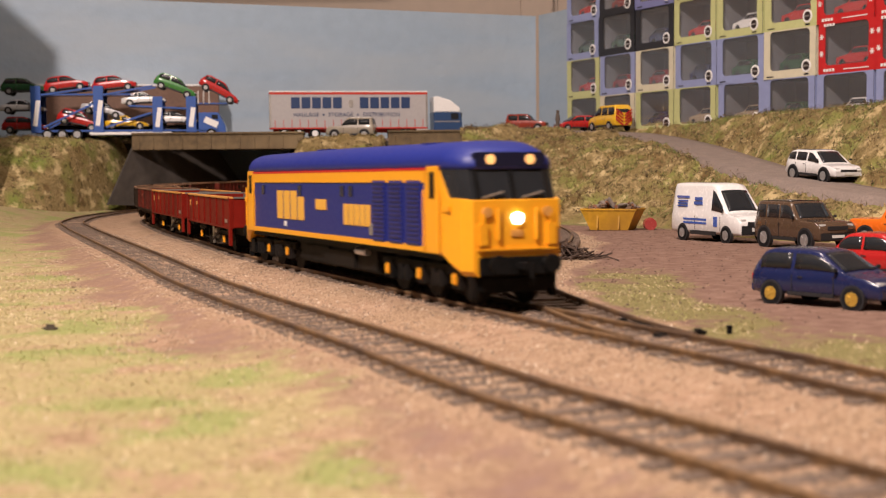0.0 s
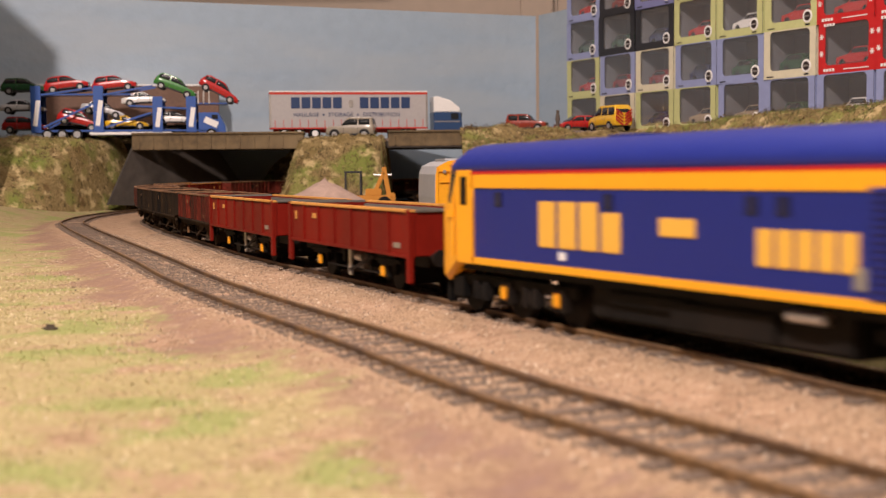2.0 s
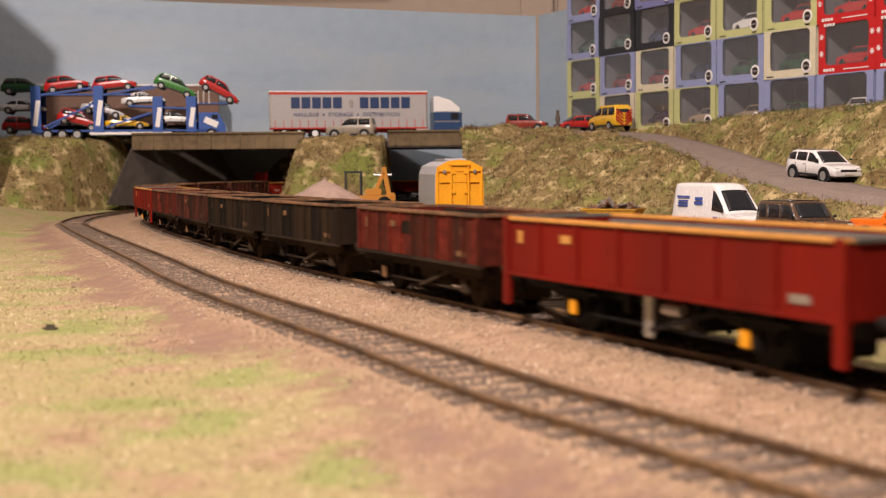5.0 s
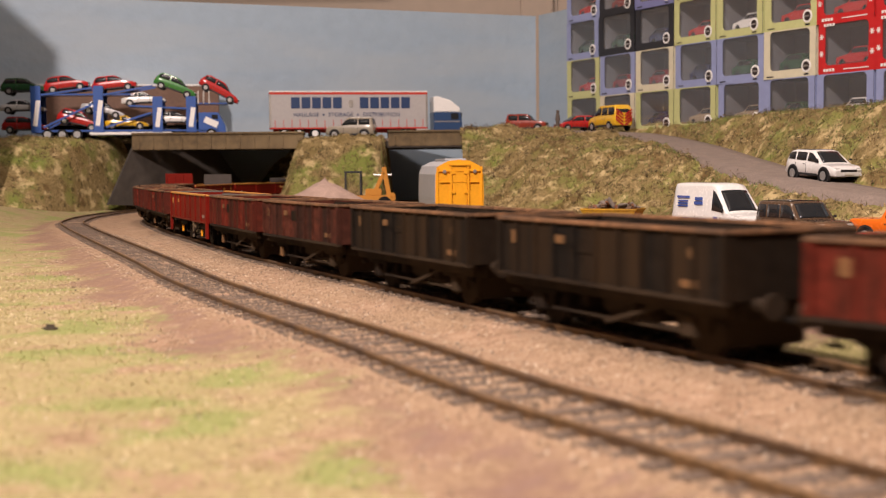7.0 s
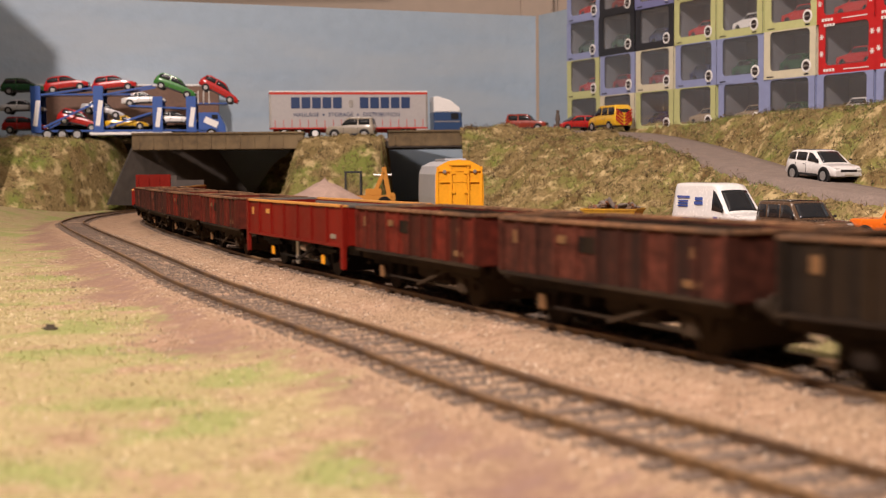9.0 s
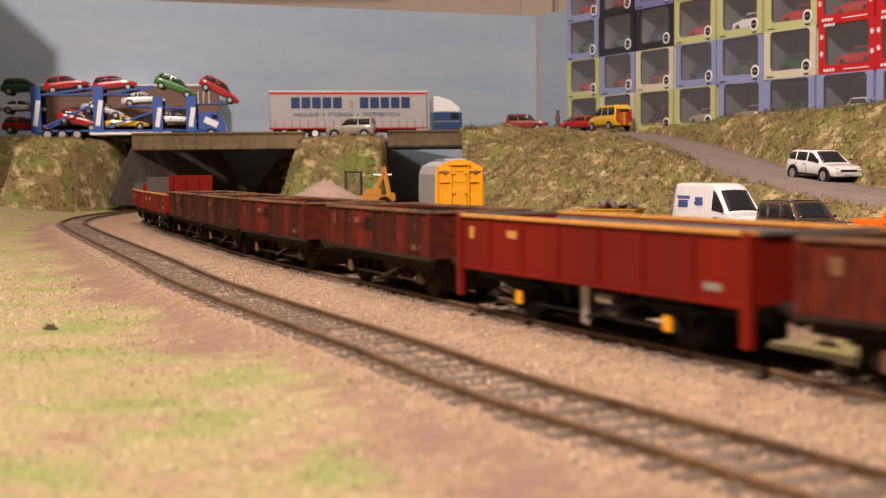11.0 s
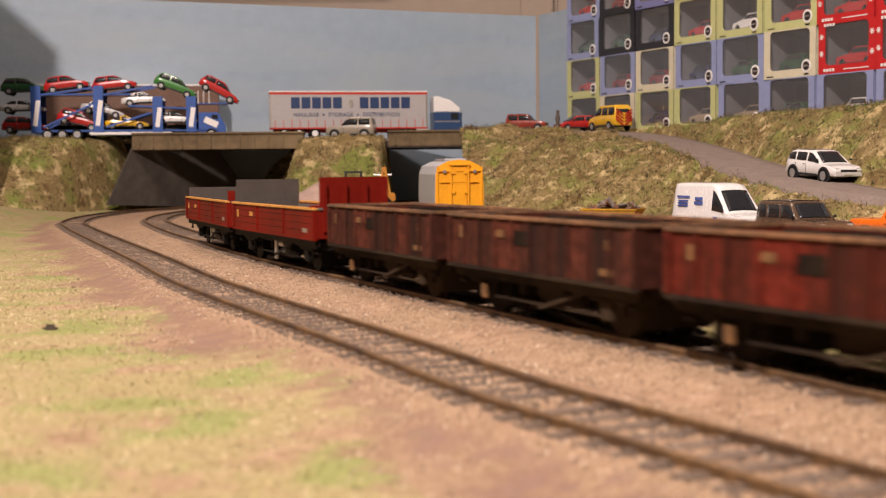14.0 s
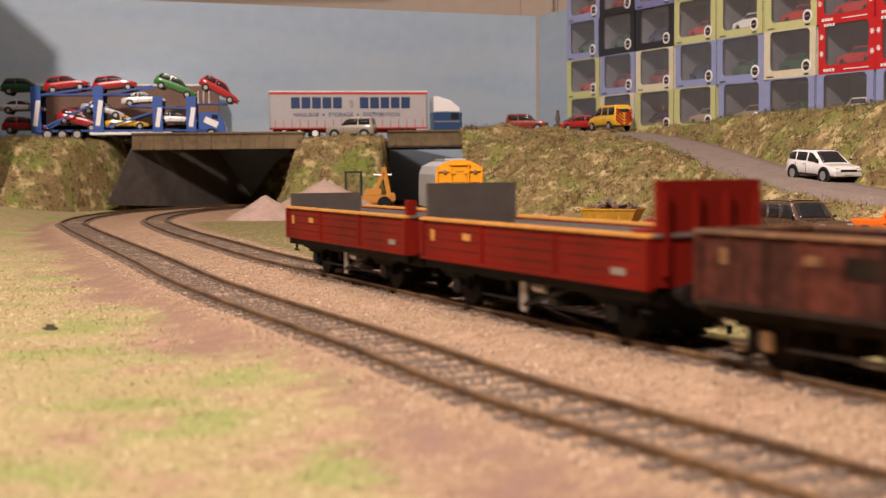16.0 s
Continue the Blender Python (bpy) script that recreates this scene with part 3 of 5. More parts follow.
# the room beyond the boards
M_ROOM = material("cream_room_wall", (0.52, 0.43, 0.35), 0.8, vary=0.06, grain=30)
M_ROOMDARK = material("dark_wood_shelf", (0.06, 0.035, 0.022), 0.7, vary=0.3, grain=60)
for nm, a, b in (("wall_room_north", (-2300, 2500), (2300, 2500)), ("wall_room_east", (2300, 2500), (2300, -1500)), ("wall_room_south", (2300, -1500), (-2300, -1500)), ("wall_room_west", (-2300, -1500), (-2300, 2500))):
    wall(nm, a, b, -1000, 1600, 60, M_ROOM, "plain cream plastered room wall")
tagged(new("ceiling", mesh("ceiling", one(0, 500, 1640, 4700, 4200, 60), M_ROOM)), "plain cream ceiling", "ceiling", kind="structure")
tagged(new("floor", mesh("floor", one(0, 500, -1030, 4700, 4200, 60), material("brown_carpet", (0.12, 0.08, 0.06), 0.95))), "plain brown carpet floor", "floor", kind="structure")
trim = thing("door_frame", 300, 2494, 0, label="cream moulded door frame on the room wall", category="door frame", kind="structure")
for k, (x, w) in enumerate(((-120, 60), (-70, 22), (-40, 22), (-10, 16))):
    part("moulding", one(x, -10 - 3 * (k % 2), 300, w, 20, 2400, 3), M_ROOM, trim)
shelf = thing("picture_rail", -900, 2480, 395, label="dark wooden shelf edge along the room wall", category="shelf")
part("board", one(60, 0, 0, 1500, 60, 26, 2), M_ROOMDARK, shelf)
# unseen blocker added out of view; its cut corner shapes the shadow on wall_back
side = thing("cabinet", -780, 1310, -30, 0, "unseen brown board added to shade the backscene's left end", "cabinet")
part("shadow_board", slab(bmesh.new(), [(-320, 0), (333, 0), (333, 331), (287, 367), (180, 440), (-320, 440)], -10, 10), M_ROOMDARK, side)
table = thing("layout_table", 0, 640, 0, 0, "plain wooden table that carries the layout", "table", kind="structure")
part("tabletop", one(-45, 10, -40, 2910, 3080, 48, 2), M_ROOMDARK, table)
for x in (-1400, 1300):
    for y in (-1400, 1450):
        part("leg", one(x, y, -531, 70, 70, 930, 3), M_ROOMDARK, table)


# ---------------------------------------------------------------- the train
def wheelset(x, r, parent, mat=M_BLACK):
    bm = bmesh.new()
    for y in (-8.4, 8.4):
        cyl(bm, x, y, r, r, 2.2, "y", 24)
        cyl(bm, x, y + math.copysign(1.0, y) * -0.6, r, r + 0.7, 0.8, "y", 24)
    cyl(bm, x, 0, r, 1.0, 20, "y", 8)
    return part("wheelset", bm, mat, parent)


def blocks(parent, name, x, z, text, size, y, mat, pitch=None, label=""):
    """A mark that stands for lettering: one upright block for each letter."""
    w = pitch or size * 0.66
    for k, c in enumerate(text):
        if c != " ":
            tall = size if c == "W" else size * 0.8
            part(name, one(x + (k - (len(text) - 1) / 2) * w, y, z - (size - tall) / 2, w * 0.84, 0.3, tall, 0.12), mat, parent, label)


def locomotive():
    t = thing("diesel_locomotive", 0, 0, 0, label="blue and yellow model diesel locomotive with a lit headlamp", category="locomotive")
    half, wy = 122.0, 17.8
    # body: a section drawn along the length, with raked and tapered cabs
    def section(bm, x, wide, zb, zt, nose=0.0):
        k = wide
        shape = [(-k + 1.2, zb), (-k, zb + 1.5), (-k, zt), (k, zt), (k, zb + 1.5), (k - 1.2, zb)]
        return [bm.verts.new((x, y, z)) for y, z in shape]

    def loft(bm, rings):
        for a, b in zip(rings, rings[1:]):
            for k in range(len(a)):
                j = (k + 1) % len(a)
                bm.faces.new((a[k], a[j], b[j], b[k]))
        bm.faces.new(rings[0][::-1]), bm.faces.new(rings[-1])
        return bm

    CANT = 39.4
    bm = bmesh.new()
    loft(bm, [section(bm, x, wy, 14.5, CANT) for x in (-96, 96)])
    body = part("body", bm, M_LBLUE, t, "dark blue body side")
    for end in (-1, 1):
        bm = bmesh.new()
        rings = [section(bm, end * x, w, zb, zt) for x, w, zb, zt in ((96, wy, 14.5, CANT), (106.5, wy, 14.0, CANT), (111.5, wy - 0.6, 11.0, 31.2), (117, wy - 1.8, 8.6, 31.0), (half, wy - 3.8, 8.6, 30.4))]
        loft(bm, rings)
        cab = part("cab", bm, M_YELLOW, t, "yellow cab and nose")
        # windscreen block, raked back
        bm = bmesh.new()
        low = [(end * 106.5, -wy + 0.05, 30.6), (end * 106.5, wy - 0.05, 30.6), (end * 116, wy - 2.0, 30.6), (end * 120.1, wy - 4.4, 30.6), (end * 120.1, -wy + 4.4, 30.6), (end * 116, -wy + 2.0, 30.6)]
        high = [(end * 106.5, -wy + 0.05, CANT), (end * 106.5, wy - 0.05, CANT), (end * 113.7, wy - 2.0, CANT), (end * 116.9, wy - 4.6, CANT), (end * 116.9, -wy + 4.6, CANT), (end * 113.7, -wy + 2.0, CANT)]
        a, b = [bm.verts.new(p) for p in low], [bm.verts.new(p) for p in high]
        for k in range(6):
            j = (k + 1) % 6
            bm.faces.new((a[k], a[j], b[j], b[k]))
        bm.faces.new(a[::-1]), bm.faces.new(b)
        part("windscreen", bm, M_GLASS, cab, "dark cab glazing")
        for y in (-11.5, 0, 11.5):
            part("screen_pillar", quad([(end * 120.1, y - 0.6, 30.8), (end * 120.1, y + 0.6, 30.8), (end * 117.0, y + 0.6, CANT - 0.3), (end * 117.0, y - 0.6, CANT - 0.3)], 0.5 * end), M_BLACK, cab)
        for y in (-7, 6):
            part("wiper", one(end * 120.4, y, 32.0, 0.5, 7, 0.6, turn=Euler((radians(14), 0, 0)).to_matrix()), M_STEEL, cab, "pale wiper")
        for sy in (-1, 1):
            # cab door with its recess and handrails
            part("cab_door", one(end * 101.5, sy * (wy + 0.1), 27.5, 9, 0.5, 26, 0.2), M_YELLOW, cab)
            part("door_window", one(end * 101.5, sy * (wy + 0.35), 34.8, 3.8, 0.4, 8.0, 0.2), M_BLACK, cab, "dark door window")
            for dx in (-5.6, 5.6):
                part("handrail", disc(end * 101.5 + dx, sy * (wy + 0.8), 25, 0.3, 17, seg=6), M_YELLOW, cab)
            part("cab_vent", one(end * 110.5, sy * (wy - 0.3), 28.0, 5, 0.5, 2.2, 0.2), M_YELLOW, cab)
        # nose fittings
        nx = end * (half + 0.2)
        part("buffer_beam", one(end * (half + 0.6), 0, 11.4, 1.8, 25, 5.4, 0.4), M_BLACK, cab)
        part("fairing", one(end * (half - 4), 0, 6.0, 5, 24, 5.0, 0.8), M_BLACK, cab)
        for y in (-8.6, 8.6):
            part("buffer", disc(end * (half + 3), y, 12.2, 1.5, 5, "x", 12), M_BLACK, cab)
            part("buffer_head", disc(end * (half + 5.5), y, 12.2, 2.7, 1.0, "x", 16), M_BLACK, cab)
            part("lamp_bracket", one(nx, y * 1.28, 24.2, 1.4, 1.2, 5, 0.2), M_YELLOW, cab)
            part("tail_lamp", disc(nx, y * 1.15, 27.0, 1.5, 1.2, "x", 12), M_BUFF, cab, "amber marker lamp")
            part("jumper_box", one(nx, y * 1.3, 20.5, 1.6, 3.2, 6.5, 0.3), M_YELLOW, cab)
            part("cable", disc(nx + end * 0.4, y * 0.72, 23.5, 0.55, 9, seg=8), M_YELLOW, cab)
        part("headlamp", disc(nx, 0, 25.2, 1.7, 1.2, "x", 20), glow("lit_headlamp" if end > 0 else "unlit_headlamp", (0.85, 0.93, 1.0), 9 if end > 0 else 0.0), cab, "bright white headlamp" if end > 0 else "headlamp")
        part("lamp_plate", one(nx - end * 0.1, 0, 20.8, 0.6, 4, 2, 0.2), M_BUFF, cab)
        part("nose_step", one(nx, 0, 16.3, 1.2, 26, 0.9, 0.2), M_YELLOW, cab)
        part("pipe", disc(nx + end * 0.9, 4.2, 9, 0.7, 7, seg=8), M_BLACK, cab)
        part("coupling_hook", one(end * (half + 4), 0, 11.5, 6, 2, 2.4, 0.4), M_BLACK, cab)
    # roof with its rounded section, domed down at the ends
    bm = bmesh.new()
    rings = []
    for x, w, zt in ((-117.5, 12.8, 43.6), (-114, 15.6, 45.8), (-105.5, wy, 48.0), (0, wy, 48.4), (105.5, wy, 48.0), (114, 15.6, 45.8), (117.5, 12.8, 43.6)):
        ring = []
        for k in range(13):
            a = math.pi * k / 12
            ring.append(bm.verts.new((x, -w * math.copysign(abs(math.cos(a)) ** 0.62, math.cos(a)), CANT + (zt - CANT) * math.sin(a) ** 0.75)))
        rings.append(ring)
    for a, b in zip(rings, rings[1:]):
        for k in range(12):
            bm.faces.new((a[k], a[k + 1], b[k + 1], b[k]))
        bm.faces.new((a[0], b[0], b[-1], a[-1]))
    bm.faces.new(rings[0]), bm.faces.new(rings[-1][::-1])
    roof = part("roof", bm, M_LROOF, t, "mid blue curved roof", True)
    for x in (-98, -66, -36, 6, 40):
        part("roof_seam", one(x, -12.8, 45.0, 0.7, 6.5, 0.5, turn=Euler((radians(38), 0, 0)).to_matrix()), paint("pale_seam", (0.10, 0.12, 0.30)), roof)
    part("exhaust", one(-42, 0, 47.6, 16, 9, 2.2, 0.5), M_LBLUE, roof)
    part("roof_hatch", one(-66, -14.6, 43.4, 22, 1.0, 1.6, 0.2), M_LBLUE, roof)
    part("roof_fan", disc(80, 0, 47.3, 11, 1.2, seg=28), M_LBLUE, roof)
    for end in (-1, 1):
        part("headcode_panel", one(end * 116.7, 0, 42.0, 2.4, 23.5, 4.6, 0.5), paint("black_headcode", (0.006, 0.008, 0.03)), roof)
        for y in (-6.5, 6.5):
            part("headcode_light", disc(end * 118.0, y, 42.2, 1.5, 0.5, "x", 14), glow("warm_marker", (1.0, 0.55, 0.2), 0.7 if end > 0 else 0.05), roof, "amber marker light")
    # stripes and side details
    for sy in (-1, 1):
        y = sy * (wy + 0.12)
        part("upper_stripe", one(0, y, 37.5, 200, 0.3, 3.8), M_YELLOW, body, "yellow band")
        part("red_line", one(0, y, CANT + 0.25, 207, 0.4, 0.8), M_REDLINE, body, "thin red line")
        part("lower_stripe", one(0, y, 15.6, 196, 0.3, 1.9), M_YELLOW, body, "yellow band")
        for e in (-1, 1):
            part("end_band", one(e * 97.5, y, 27, 3.4, 0.3, 25), M_YELLOW, body, "yellow band")
        blocks(body, "operator_mark", -43, 26.6, "WWWw", 11.5, y, M_GOLD, 9.4, "gold operator mark")
        blocks(body, "name_plate", -4, 27.4, "W", 4.0, y, M_GOLD, 15, "gold nameplate")
        blocks(body, "running_mark", 35, 24.4, "WWWWW", 7.4, y, M_GOLD, 5.6, "gold running mark")
        part("data_panel", one(49, y, 20.0, 3.0, 0.3, 4), M_STEEL, body, "small white data panel")
        part("works_mark", one(-50, y, 19.0, 3, 0.3, 2), M_WHITE, body)
        for x in (-82, -30, 20, 29):
            win = part("round_window", one(x, y, 32.6, 4.2, 0.4, 3.8, 0.15), glass("blue_black_glass", (0.01, 0.012, 0.05)), body, "small dark side window")
        for x, w in ((57, 12), (72, 12), (87, 12)):
            grille = part("grille", one(x, sy * (wy + 0.05), 26.2, w, 0.5, 20.4, 0.15), M_LBLUE, body, "blue louvred grille")
            for k in range(14):
                part("slat", one(x, sy * (wy + 0.4), 16.9 + k * 1.42, w - 2.2, 0.6, 0.8, turn=Euler((sy * radians(-24), 0, 0)).to_matrix()), M_LBLUE, grille)
    # tanks and bogies
    under = part("fuel_tank", one(0, 0, 9.0, 88, 27, 9.5, 1.0), M_BLACK, t)
    part("frame", one(0, 0, 13.6, 232, 30, 2.4), M_BLACK, t)
    for sy in (-1, 1):
        part("tank_step", one(-20, sy * 14, 10, 30, 1.2, 3, 0.3), M_BLACK, under)
        part("air_cylinder", disc(33, sy * 15.2, 11.6, 1.3, 10, "x", 12), M_STEEL, under, "bright metal cylinder")
        part("battery_box", one(6, sy * 14, 8, 34, 1.5, 6, 0.4), M_BLACK, under)
    for end in (-1, 1):
        bog = thing("bogie", 0, 0, 0)
        bog.parent = t
        bog.matrix_basis = pose(end * 84.0 * K, 0, 0)
        for dx in (-27, 0, 27):
            wheelset(dx, 7.1, bog)
        for sy in (-1, 1):
            bm = bmesh.new()
            box(bm, 0, sy * 13.0, 9.6, 70, 2.2, 3.0, 0.4)
            for dx in (-27, 0, 27):
                box(bm, dx, sy * 13.6, 7.4, 7.0, 2.6, 6.6, 0.5)
            for dx in (-13.5, 13.5):
                box(bm, dx, sy * 13.8, 6.6, 9, 2.2, 4.2, 0.6)
                cyl(bm, dx - 2.6, sy * 14.4, 7, 1.4, 5, "z", 8)
                cyl(bm, dx + 2.6, sy * 14.4, 7, 1.4, 5, "z", 8)
            box(bm, end * 35, sy * 13, 5.5, 2, 2, 7, 0.3)
            part("bogie_frame", bm, M_BLACK, bog)
            for dx in (-27, 0, 27):
                if end > 0 or dx > -20:
                    part("axlebox_cover", one(dx, sy * 15.2, 7.3, 3.2, 1.0, 3.8, 0.5), M_YELLOW, bog, "yellow axlebox cover")
    return t


def wheel_x(kind):
    return {"clean": 36.0, "bulkhead": 44.0, "plate": 38.0}.get(kind, 33.0)


def wagon(kind):
    """Open four-wheel box wagons, clean or weathered, and two low-sided ones with end boards."""
    clean = kind in ("clean", "bulkhead", "plate")
    side, rim, under = {"clean": (M_MAROON, M_BUFF, M_BLACK), "bulkhead": (M_MAROON, M_BUFF, M_BLACK), "plate": (M_MAROON, M_BUFF, M_BLACK),
                        "red": (W_RED, M_RUST, W_UNDER), "brown": (W_BROWN, M_RUST, W_UNDER), "black": (W_BLACK, M_RUST, W_UNDER)}[kind]
    label = {"clean": "clean maroon open box wagon with a buff rim", "bulkhead": "maroon low-sided wagon with a tall end bulkhead", "plate": "maroon low-sided wagon with grey plate inside",
             "red": "weathered maroon open box wagon", "brown": "rust-brown streaked open box wagon", "black": "soot-black weathered open box wagon"}[kind]
    t = thing("open_wagon", 0, 0, 0, label=label, category="wagon", group="wagons of the train")
    L = {"clean": 134.0, "bulkhead": 128.0, "plate": 134.0}.get(kind, 101.0)
    zb, zt, wy = (13.2, 27.4, 16.8) if kind not in ("bulkhead", "plate") else (14.0, 25.4, 16.6)
    half = L / 2
    bm = bmesh.new()
    box(bm, 0, 0, zb + 0.5, L - 1, 2 * wy - 1, 1.4)
    for sy in (-1, 1):
        box(bm, 0, sy * (wy - 0.5), (zb + zt) / 2, L, 1.2, zt - zb, 0.15)
        box(bm, sy * (half - 0.6), 0, (zb + zt) / 2, 1.3, 2 * wy - 2.3, zt - zb, 0.15)
    tub = part("body", bm, side, t)
    part("inner_lining", one(0, 0, zb + 1.9, L - 3, 2 * wy - 2.6, 0.8), M_INGREY if clean else W_UNDER, tub)
    for sy in (-1, 1):
        part("inner_side", one(0, sy * (wy - 1.5), (zb + zt) / 2 + 0.8, L - 2.6, 0.7, zt - zb - 3), M_INGREY if clean else W_UNDER, tub)
    n = 7 if kind == "clean" else 10
    if kind in ("bulkhead", "plate"):
        n = 3
        for sy in (-1, 1):
            for k in range(3):
                part("plank_line", one(0, sy * (wy + 0.05), zb + 3.0 + k * 2.8, L - 1, 0.3, 0.3), W_RED, tub)
            part("sole_bar", one(0, sy * (wy - 1.6), zb - 1.6, L - 2, 2.0, 3.2, 0.2), M_BLACK, t)
    for sy in (-1, 1):
        for k in range(n + 1):
            x = -half + 1.2 + k * (L - 2.4) / n
            part("rib", one(x, sy * (wy + 0.35), (zb + zt) / 2, 1.3 if k not in (0, n) else 2.2, 1.0, zt - zb - 0.6, 0.2), side, tub)
        part("rim", one(0, sy * (wy - 0.2), zt + 0.2, L + 0.4, 2.0, 1.1, 0.25), rim, tub, "buff-painted rim" if clean else "rusted rim")
        part("rim", one(sy * (half - 0.4), 0, zt + 0.2, 1.8, 2 * wy - 2.4, 1.08, 0.25), M_INGREY if clean else M_RUST, tub)
        part("side_rail", one(0, sy * (wy - 0.1), zb - 0.2, L, 1.8, 1.2, 0.2), side if clean else under, tub)
        if kind in ("clean",):
            for e in (-1, 1):
                part("corner_post", one(e * (half - 1.6), sy * (wy + 0.2), (zb + zt) / 2 - 4, 3.2, 1.6, zt - zb + 9.5, 0.3), side, tub)
        mark = M_BUFF if clean else M_OCHRE
        for x, w, h, z in ((-half + 9, 2.4, 3.4, zt - 4.5), (-half + 33, 5, 2.0, zt - 4.2)):
            part("stencil", one(x, sy * (wy + 0.25), z, w, 0.25, h, 0.05), mark, tub, "small ochre marking")
        part("data_panel", one(half - 13, sy * (wy + 0.25), zb + 3, 6, 0.25, 1.7, 0.05), M_STEEL if clean else M_OCHRE, tub)
        if kind in ("red", "brown", "black"):
            part("patch", one(-half + 46, sy * (wy + 0.2), zt - 5.0, 9, 0.2, 4.0, 0.05), W_BLACK, tub, "dark repainted patch")
            part("code_panel", one(half - 12, sy * (wy + 0.22), zt - 4.6, 2.2, 0.25, 2.2, 0.05), M_OCHRE, tub)
    if kind == "bulkhead":
        bm = one(half - 1.5, 0, 27, 2.4, 28.0, 22, 0.3)
        bk = part("bulkhead", bm, M_MAROON, t, "tall maroon end bulkhead")
        for y in (-12.5, -4.2, 4.2, 12.5):
            part("bulkhead_rib", one(half + 0.2, y, 26, 1.2, 1.8, 19, 0.2), M_MAROON, bk)
        part("bulkhead_step", one(half - 5, 0, 20.5, 7, 32.8, 13, 0.3), M_MAROON, bk)
        part("end_board", one(-half + 1.4, 0, 26, 1.6, 30.6, 21, 0.1), M_PLATE, t, "grey steel end panel")
    if kind == "plate":
        part("end_board", one(-half + 1.4, 0, 23.5, 1.6, 30.6, 15.5, 0.1), M_PLATE, t, "grey steel end panel")
        part("end_post", one(half - 1.2, -14.8, 22, 2.6, 3.4, 18, 0.3), M_MAROON, t)
    # underframe
    part("underframe", one(0, 0, 11.0, L - 4, 21, 3.6), under, t)
    for e in (-1, 1):
        part("cross_member", one(e * 14, 0, 9.0, 3, 24, 5, 0.3), under, t)
        part("brake_block", one(e * (wheel_x(kind) - 8.2), 0, 6.2, 2.4, 21, 7.5, 0.6), under, t)
        part("brake_block", one(e * (wheel_x(kind) + 8.2), 0, 6.2, 2.4, 21, 7.5, 0.6), under, t)
        for sy in (-1, 1):
            part("step_iron", one(e * (half - 5), sy * 14.2, 8.2, 4.5, 1.0, 0.8, 0.2), under, t)
            part("step_hanger", one(e * (half - 5), sy * 14.2, 10.6, 0.8, 0.8, 5, 0.1), under, t)
    part("air_reservoir", disc(-12, 4, 8.4, 3.0, 20, "x", 14), under, t)
    part("centre_gear", one(2, 0, 7.4, 22, 17, 5.5, 0.8), under, t)
    if not clean:
        for sy in (-1, 1):
            part("sole_bar", one(0, sy * (wy - 2.2), zb - 1.7, L - 3, 1.6, 3.0, 0.2), under, t, "grimy sole bar")
    wb = wheel_x(kind)
    for e in (-1, 1):
        wheelset(e * wb, 6.3, t, under)
        for sy in (-1, 1):
            bm = bmesh.new()
            box(bm, e * wb, sy * 12.2, 8.6, 12, 1.6, 6.5, 0.3)
            box(bm, e * wb, sy * 13.2, 6.6, 5, 2.2, 5, 0.4)
            box(bm, e * wb, sy * 13.0, 10.0, 24, 1.6, 1.2, 0.2)
            box(bm, e * wb, sy * 13.2, 9.0, 17, 1.6, 1.0, 0.2)
            part("axle_guard", bm, under, t)
            if kind == "clean":
                part("axlebox_cover", one(e * (wb - 1.5), sy * 14.6, 6.4, 3.0, 1.0, 3.8, 0.3), M_YELLOW, t, "yellow axlebox cover")
            elif e < 0 and kind in ("red", "brown"):
                part("axlebox_cover", one(e * (wb - 1.5), sy * 14.6, 6.4, 3.0, 1.0, 4.2, 0.3), M_OCHRE, t, "dirty ochre axlebox cover")
        for y in (-9.2, 9.2):
            part("buffer", disc(e * (half + 2.6), y, 12.6, 1.4, 5.6, "x", 10), under, t)
            part("buffer_head", disc(e * (half + 5.3), y, 12.6, 2.8, 0.9, "x", 14), under, t)
        part("coupling", one(e * (half + 4), 0, 9.0, 9, 4, 1.2, 0.3), M_BLACK, t)
    for sy in (-1, 1):
        if clean:
            part("brake_lever_stand", one(-2, sy * 13.4, 7.4, 3.6, 0.8, 10, 0.2), M_STEEL, t, "pale metal stand")
            part("brake_cylinder", disc(7, sy * 12.6, 9.5, 1.6, 7, "x", 10), M_STEEL, t, "bright metal cylinder")
            part("brake_cylinder", disc(9, sy * 12.2, 6.0, 1.3, 6, "x", 10), M_STEEL, t, "bright metal cylinder")
        else:
            part("brake_hopper", one(4, sy * 11, 8.4, 16, 4, 4, 0.8), under, t)
        part("brake_rod", one(2, sy * 13.4, 5.2, 58, 0.7, 0.7), M_BLACK if clean else under, t)
        part("brake_lever", one(13, sy * 14.6, 7.6, 26, 0.7, 1.0, turn=Euler((0, radians(-14), 0)).to_matrix()), under, t)
    return t


DISTANCE = lambda t: 117 * t if t < 3.2 else 374.4 + 118.5 * (t - 3.2)
LOCO = locomotive()
LOCO.scale = (1.03, 1.0, 1.015)
TRAIN = [(LOCO, 579.0, 85.0, 0.35)]
first = {}
for kind, mid in (("clean", 789), ("clean", 942), ("red", 1075), ("black", 1199), ("black", 1319), ("brown", 1435), ("red", 1551),
                  ("clean", 1682), ("red", 1821), ("red", 1950), ("brown", 2062), ("brown", 2175), ("bulkhead", 2307), ("plate", 2451)):
    w = first.get(kind)
    w = copy_thing(w, pose(0, 0, 0)) if w else first.setdefault(kind, wagon(kind))
    TRAIN.append((w, mid + 6, 36.0, 0.0))


